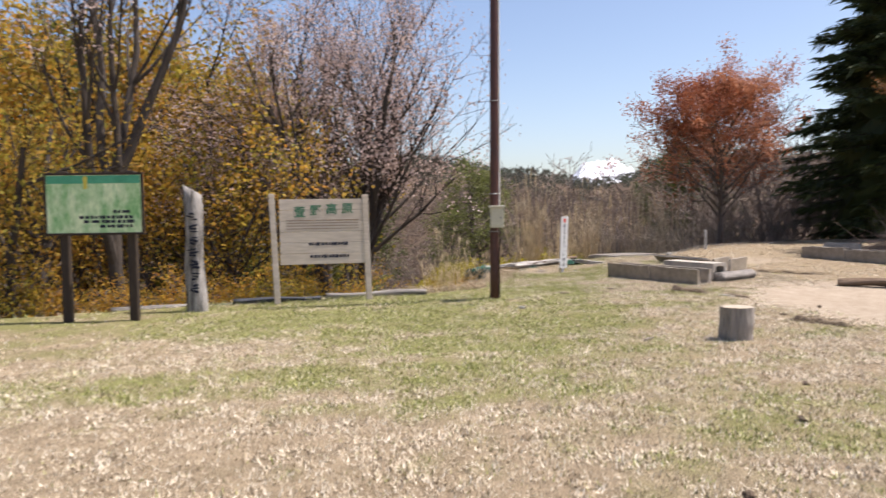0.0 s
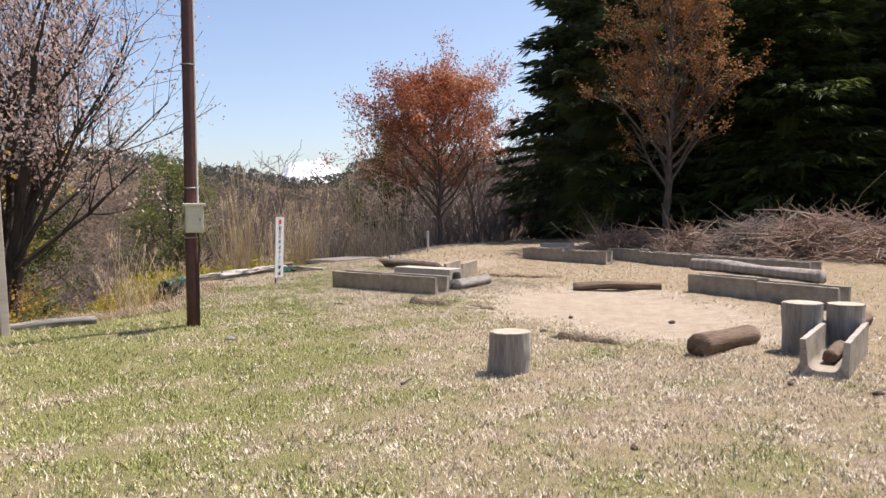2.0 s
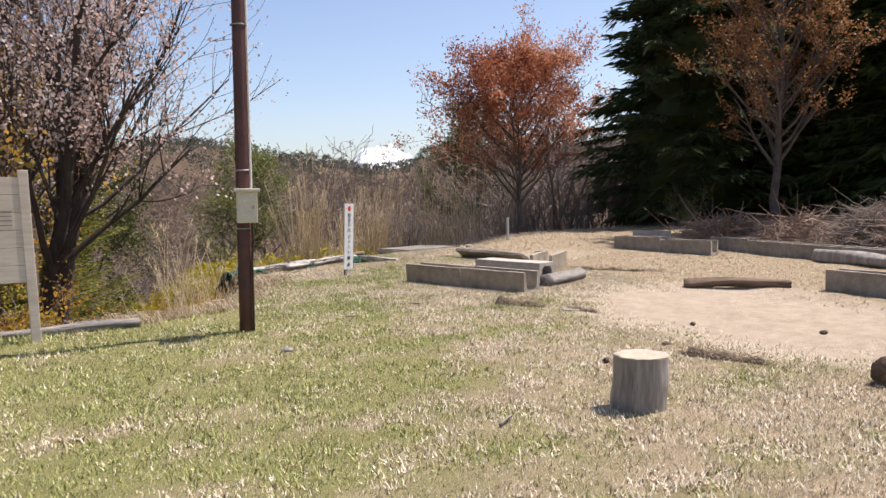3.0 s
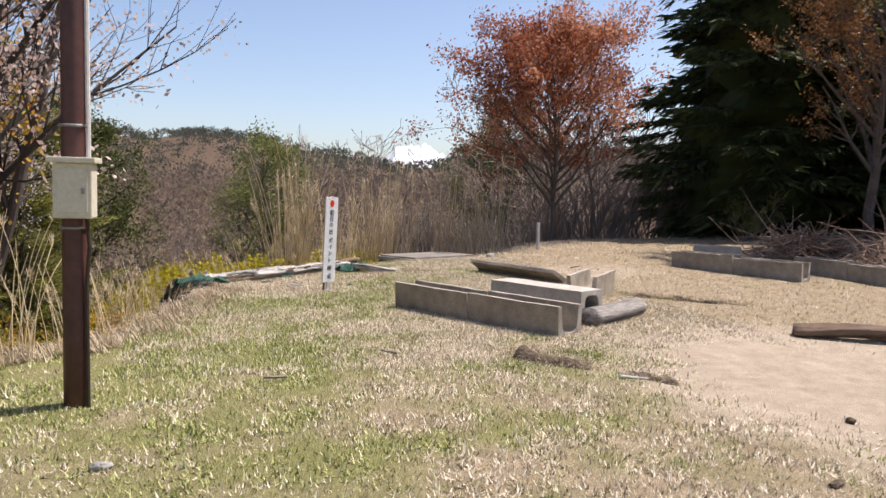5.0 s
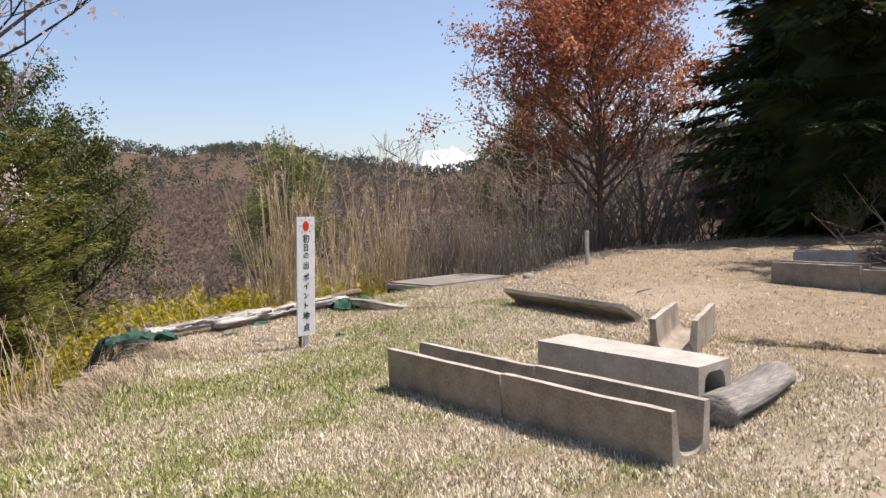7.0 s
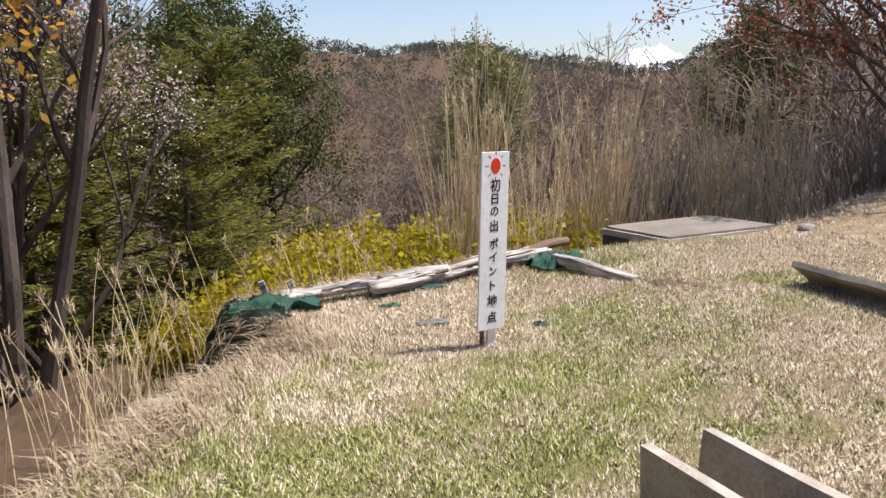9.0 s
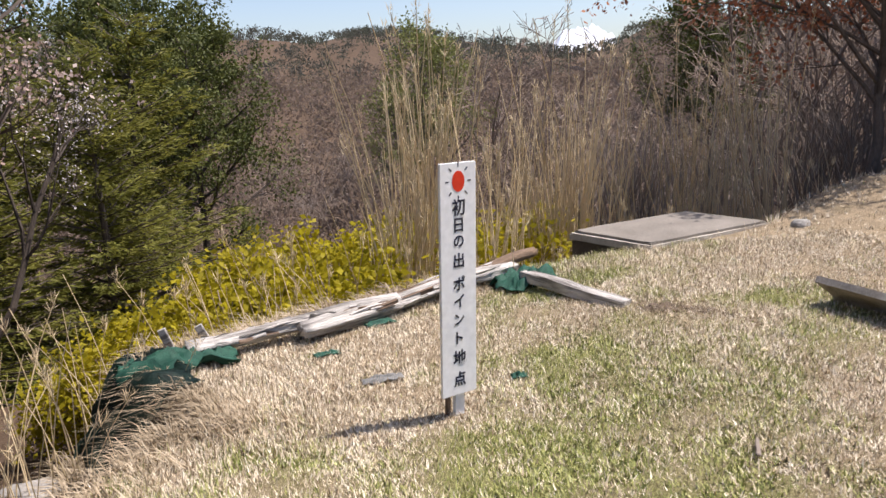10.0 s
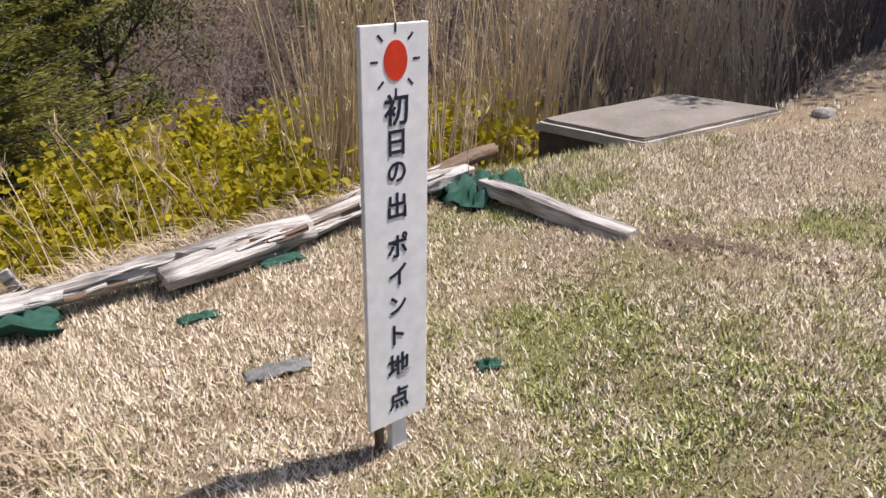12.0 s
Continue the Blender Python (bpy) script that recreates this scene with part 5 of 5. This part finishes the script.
scatter(k, [(2.6, 22.6, 1.22), (2.8, 23.1, 1.28), (2.72, 22.8, 1.2), (4.25, 23.1, 1.15), (4.45, 22.9, 1.1), (2.4, 22.2, 1.0), (4.1, 22.7, 0.95), (6.0, 23.6, 1.05), (6.6, 24.2, 1.1), (5.4, 24.2, 1.0), (3.4, 22.1, 0.85), (7.2, 24.2, 0.9), (3.7, 23.6, 0.95)], "clump of tall dry straw-coloured reeds", "reeds", "dry reed clumps", rr)
k = reed_clump(62, 14, 1.7, 0.22, bend=0.16, thick=0.0055, fluff=9)
scatter(k, [(0.45, 17.3, 0.8), (0.2, 15.9, 0.75), (0.3, 18.2, 0.9), (0.6, 17.7, 0.75), (0.75, 17.1, 0.6), (0.1, 17.5, 0.9), (0.5, 18.5, 0.8), (-0.1, 18.6, 1.0), (0.6, 14.2, 0.8), (-0.1, 13.4, 0.7), (0.2, 16.4, 0.9), (1.2, 20.3, 0.9), (2.0, 20.9, 1.0), (3.1, 21.3, 1.0),
            (0.3, 19.6, 1.0), (3.8, 21.6, 0.9), (6.9, 23.1, 0.9), (8.0, 24.0, 0.9), (-0.8, 13.3, 0.6), (1.6, 20.2, 0.8), (2.6, 20.8, 0.85), (5.5, 23.0, 0.9), (0.2, 13.2, 0.7)],
        "low clump of bent dry reeds on the bank", "reeds", "low dry reeds", rr)

# bare wood in the valley
bare = [multi_stem("bare_tree", 70 + i, 2, 6.2, 0.06, 0.42, 4, (6, 4, 3, 0), (0.52, 0.58, 0.6), (42, 40, 42), (TWIG, TWIG, TWIG_PALE)[i % 3], None, up=0.05, min_r=0.010, first=0.12, wiggle=0.16) for i in range(4)]
spots = [[] for _ in bare]
n = 0
while n < 115:
    a = rr.uniform(-0.72, 0.6)
    r = 14 + 90 * rr.random()
    x, y = 2.5 + math.sin(a) * r, 13 + math.cos(a) * r
    d = float(outside(LAWN, np.array([x]), np.array([y]))[0])
    right = min(1.0, max(0.0, (a - 0.12) / 0.2))
    if d < 5 + 3 * (1 - right) or (a < 0.15 and r < 24):
        continue
    rise = radians(-10.5 + 11 * min(1, r / 75) + 3.6 * right * (1 - 0.4 * min(1, r / 75)) + rr.uniform(-1.2, 1.2))
    size = (1.35 + r * math.tan(rise) - ground_z(x, y)) / 9.0
    if size < 0.3:
        continue
    spots[n % 4].append((x, y, min(1.6, size)))
    n += 1
for i, (x, y, top) in enumerate(((9.3, 75, 7.6), (10.6, 78, 7.4), (8.2, 74, 6.4), (12.6, 76, 6.2), (13.0, 31.0, 6.6), (12.2, 30.0, 5.8), (14.1, 33, 7.2), (11.2, 31.5, 5.6), (10.2, 29.5, 4.4), (15.2, 34, 7.6), (16.4, 50, 8.5))):
    spots[i % 4].append((x, y, (top - ground_z(x, y)) / 7.4))
for b, sp in zip(bare, spots):
    scatter(b, sp, "bare grey-brown deciduous tree in the valley wood", "bare tree", "bare valley trees", rr, 0.92, 1.06)
b = multi_stem("bare_sapling", 80, 5, 3.0, 0.02, 0.3, 3, (4, 3, 0), (0.55, 0.55, 0.5), (28, 32, 36), TWIG_PALE, None, up=0.1, min_r=0.005)
sp = []
for i in range(30):
    x = rr.uniform(3.5, 13.5)
    y = 23.6 + 0.22 * (x - 5) + rr.uniform(0.4, 5)
    sp.append((x, y, rr.uniform(0.45, 0.75) + 0.045 * (x - 3)))
for i in range(24):
    x = rr.uniform(9.5, 15.5)
    sp.append((x, 24.9 + 0.1 * (x - 10) + rr.uniform(0.2, 4), rr.uniform(0.5, 0.9)))
scatter(b, sp, "thin bare sapling at the wood's edge", "sapling", "bare saplings", rr)

# dead branches heaped on the right, with a stack of pale logs
def brush_heap(x, y, w, d, h, seed, count):
    r = random.Random(seed)
    V, F = [], []
    for i in range(count):
        px, py = r.gauss(0, w * 0.35), r.gauss(0, d * 0.35)
        top = h * math.exp(-(px / w) ** 2 * 2 - (py / d) ** 2 * 2)
        p = Vector((px, py, r.uniform(0, 1) * top))
        q = Vector((r.gauss(0, 1), r.gauss(0, 1), r.gauss(0, 0.35))).normalized()
        L = r.uniform(0.2, 0.75) if i % 12 else r.uniform(0.9, 1.6)
        m = p + q * L * 0.5 + Vector((0, 0, r.gauss(0, 0.06)))
        e = p + q * L + Vector((r.gauss(0, 0.1), r.gauss(0, 0.1), r.gauss(0, 0.12)))
        for v in (m, e):
            v.z = max(0.01, v.z)
        rad = r.uniform(0.005, 0.014)
        tube(V, F, [p, m, e], [rad, rad * 0.8, rad * 0.4], 4)
    ob = new("brush_heap", mesh_of("brush_heap", V, F, TWIG_PALE if seed % 4 == 1 else LEAF_BRUSH))
    ob.matrix_basis = pose(x, y, ground_z(x, y))
    tagged(ob, "heap of dead tangled branches at the wood's edge", "brush heap", "brush heaps", "stuff")


LEAF_BRUSH = leafy("dead_brown_brush", [(0.15, 0.095, 0.07), (0.29, 0.195, 0.14), (0.44, 0.33, 0.25)], 0.0)
for i, (x, y, w, d, h) in enumerate(((12.9, 18.2, 1.4, 0.9, 0.9), (13.8, 17.0, 1.5, 1.0, 1.2), (14.6, 15.8, 1.5, 1.1, 1.4), (15.1, 14.6, 1.2, 1.0, 1.0), (12.2, 20.0, 1.4, 0.8, 0.7), (14.6, 17.6, 1.6, 1.2, 1.2),
                                      (15.8, 16.0, 1.6, 1.2, 1.3), (14.2, 16.4, 1.2, 1.0, 1.0))):
    brush_heap(x, y, w, d, h * 0.72, i, 650)
pale = []
for i in range(26):
    ca, cl = rr.uniform(-1.5, 0.3), rr.uniform(0.4, 0.75)
    cx, cy = 16.4 + rr.gauss(0, 0.45), 13.1 + rr.gauss(0, 0.35)
    a, b = (cx - cl * math.cos(ca), cy - cl * math.sin(ca)), (cx + cl * math.cos(ca), cy + cl * math.sin(ca))
    z = ground_z(16.4, 13.0) + 0.06 + 0.03 * i
    ob = timber("stacked_log", a, b, 0.032, 0.026, WOOD_WHITE, "pale split log in a loose stack", "log", 40 + i, za=z + rr.uniform(-0.05, 0.1), zb=z + rr.uniform(-0.05, 0.3))
    tagged(ob, group="stack of pale logs")

# the wood on the far hillsides, too far off to tell trees apart
def distant_wood(n, near, far, per, seed, material, label, tall=1.3, grain=0.0014):
    rng = np.random.RandomState(seed)
    a, r = rng.uniform(-0.85, 0.75, n), near + (far - near) * rng.uniform(0, 1, n) ** 1.2
    x, y = 2.5 + np.sin(a) * r, 13 + np.cos(a) * r
    z = land(x, y)
    X, Y, Z, R = (np.repeat(v, per) for v in (x, y, z, r))
    m = n * per
    q = rng.normal(0, 1, (m, 3))
    q /= np.linalg.norm(q, axis=1)[:, None]
    rad = np.repeat(rng.uniform(1.5, 3.2, n), per) * rng.uniform(0.5, 1.05, m)
    P = np.stack([X + q[:, 0] * rad, Y + q[:, 1] * rad, Z + 2.4 + q[:, 2] * rad * tall], 1)
    V, F = leaf_cloud(P, 0.10 + grain * R, 1, 0.05, rng, 2.6, -0.5)
    tagged(new("distant_wood", quads_mesh("distant_wood", V, F, material)), label, "woods", kind="stuff")


LEAF_NEARWOOD = leafy("brown_wood", [(0.12, 0.09, 0.066), (0.18, 0.135, 0.105), (0.22, 0.165, 0.135), (0.15, 0.135, 0.076)], 0.5, 0.9, 0.06)
LEAF_FARWOOD = leafy("far_wood", [(0.065, 0.082, 0.056), (0.09, 0.095, 0.072), (0.115, 0.105, 0.09), (0.06, 0.078, 0.052)], 0.5, 0.9, 0.02)
distant_wood(2600, 48, 230, 50, 9, LEAF_NEARWOOD, "bare brown woods covering the valley side")
distant_wood(2600, 220, 520, 34, 10, LEAF_FARWOOD, "far hills covered in dark brown-green woods", 0.7, 0.0011)

# far snow mountain and blue ridge
def far_ridge(name, cx, cy, width, height, base, seed, material, label):
    d = Vector((cx, cy, 0)).normalized()
    s = Vector((d.y, -d.x, 0))
    n, m = 60, 8
    V, F = [], []
    for j in range(m + 1):
        for i in range(n + 1):
            u = i / n * 2 - 1
            pk = max(0.0, 1 - abs(u) ** 3) * (0.86 + 0.14 * noise.noise(Vector((u * 3, seed, 0))) + 0.07 * noise.noise(Vector((u * 9, seed, 1))))
            f = j / m
            z = base + height * pk * f * (1 + 0.12 * noise.noise(Vector((u * 9, f * 3, seed))))
            p = Vector((cx, cy, 0)) + s * u * width + d * (f * height * 2.0)
            V.append(Vector((p.x, p.y, z)))
    for j in range(m):
        for i in range(n):
            a = j * (n + 1) + i
            F.append((a, a + 1, a + n + 2, a + n + 1))
    ob = smooth(new(name, mesh_of(name, V, F, material)))
    tagged(ob, label, "mountain", kind="structure")


SNOW = mottled("far_snow", (0.62, 0.68, 0.76), (0.88, 0.90, 0.93), 0.01, 0.8, bump=0.0)
# ridge: the blue haze of distance is put into its base colour
HAZE_BLUE = mottled("far_haze_blue", (0.16, 0.24, 0.33), (0.22, 0.31, 0.40), 0.004, 0.9, bump=0.0)
far_ridge("backdrop_snow_mountain", 420, 1958, 120, 116, 40, 3, SNOW, "far snow-covered mountain peak above the ridge")
far_ridge("backdrop_blue_ridge", -150, 1990, 220, 118, 30, 5, HAZE_BLUE, "far mountain ridge coloured blue as by haze")

# small litter on the grass
lump("pale_stone", 1.18, 11.04, ground_z(1.18, 11.04) + 0.01, 0.05, 0.025, 0.02, ROCK, "small pale flat stone lying in the grass", "stone", 90, 15, 0.4)
timber("short_log", (5.6, 7.66), (6.05, 7.95), 0.055, 0.06, WOOD_BROWN, "short dark log lying inside the concrete gutter", "log", 91, knob=0.008, za=ground_z(5.86, 7.82) + 0.095, zb=ground_z(5.86, 7.82) + 0.1)
for i, (x, y) in enumerate(((1.55, 4.35), (5.9, 6.3), (6.5, 6.6), (6.9, 5.2), (5.2, 6.9), (7.4, 6.2), (2.9, 6.6), (4.6, 6.1), (8.0, 7.2), (3.6, 9.9), (4.9, 7.4), (2.4, 5.6), (5.3, 11.2), (6.2, 10.4), (4.4, 10.3))):
    lump("clod", x, y, ground_z(x, y) + 0.015, 0.03 + 0.012 * (i % 3), 0.022, 0.02, EARTH, "small dark clod of earth on the lawn", "clod", 50 + i, i * 40, 0.5)
for i, (x, y, a, L) in enumerate(((2.2, 8.6, 50, 0.2), (1.9, 12.4, 10, 0.15), (2.9, 13.1, 130, 0.16), (6.9, 19.0, 30, 0.3), (4.0, 17.1, 70, 0.15))):
    dx, dy = math.cos(radians(a)) * L, math.sin(radians(a)) * L
    timber("twig", (x, y), (x + dx, y + dy), 0.009, 0.006, TWIG_PALE, "short dry twig lying on the lawn", "stick", 80 + i, 0.02, knob=0.004)

blades(120000, 5, -7.5, 13, 2.6, 24.5, 4, 1.1, (-3.6, 6.5, 3.2, 12.6))
blades(185000, 6, 0.9, 6.5, 12.6, 21, 5, 0.95)
blades(140000, 7, -3.6, 6.5, 3.2, 12.6, 4, 1.0)
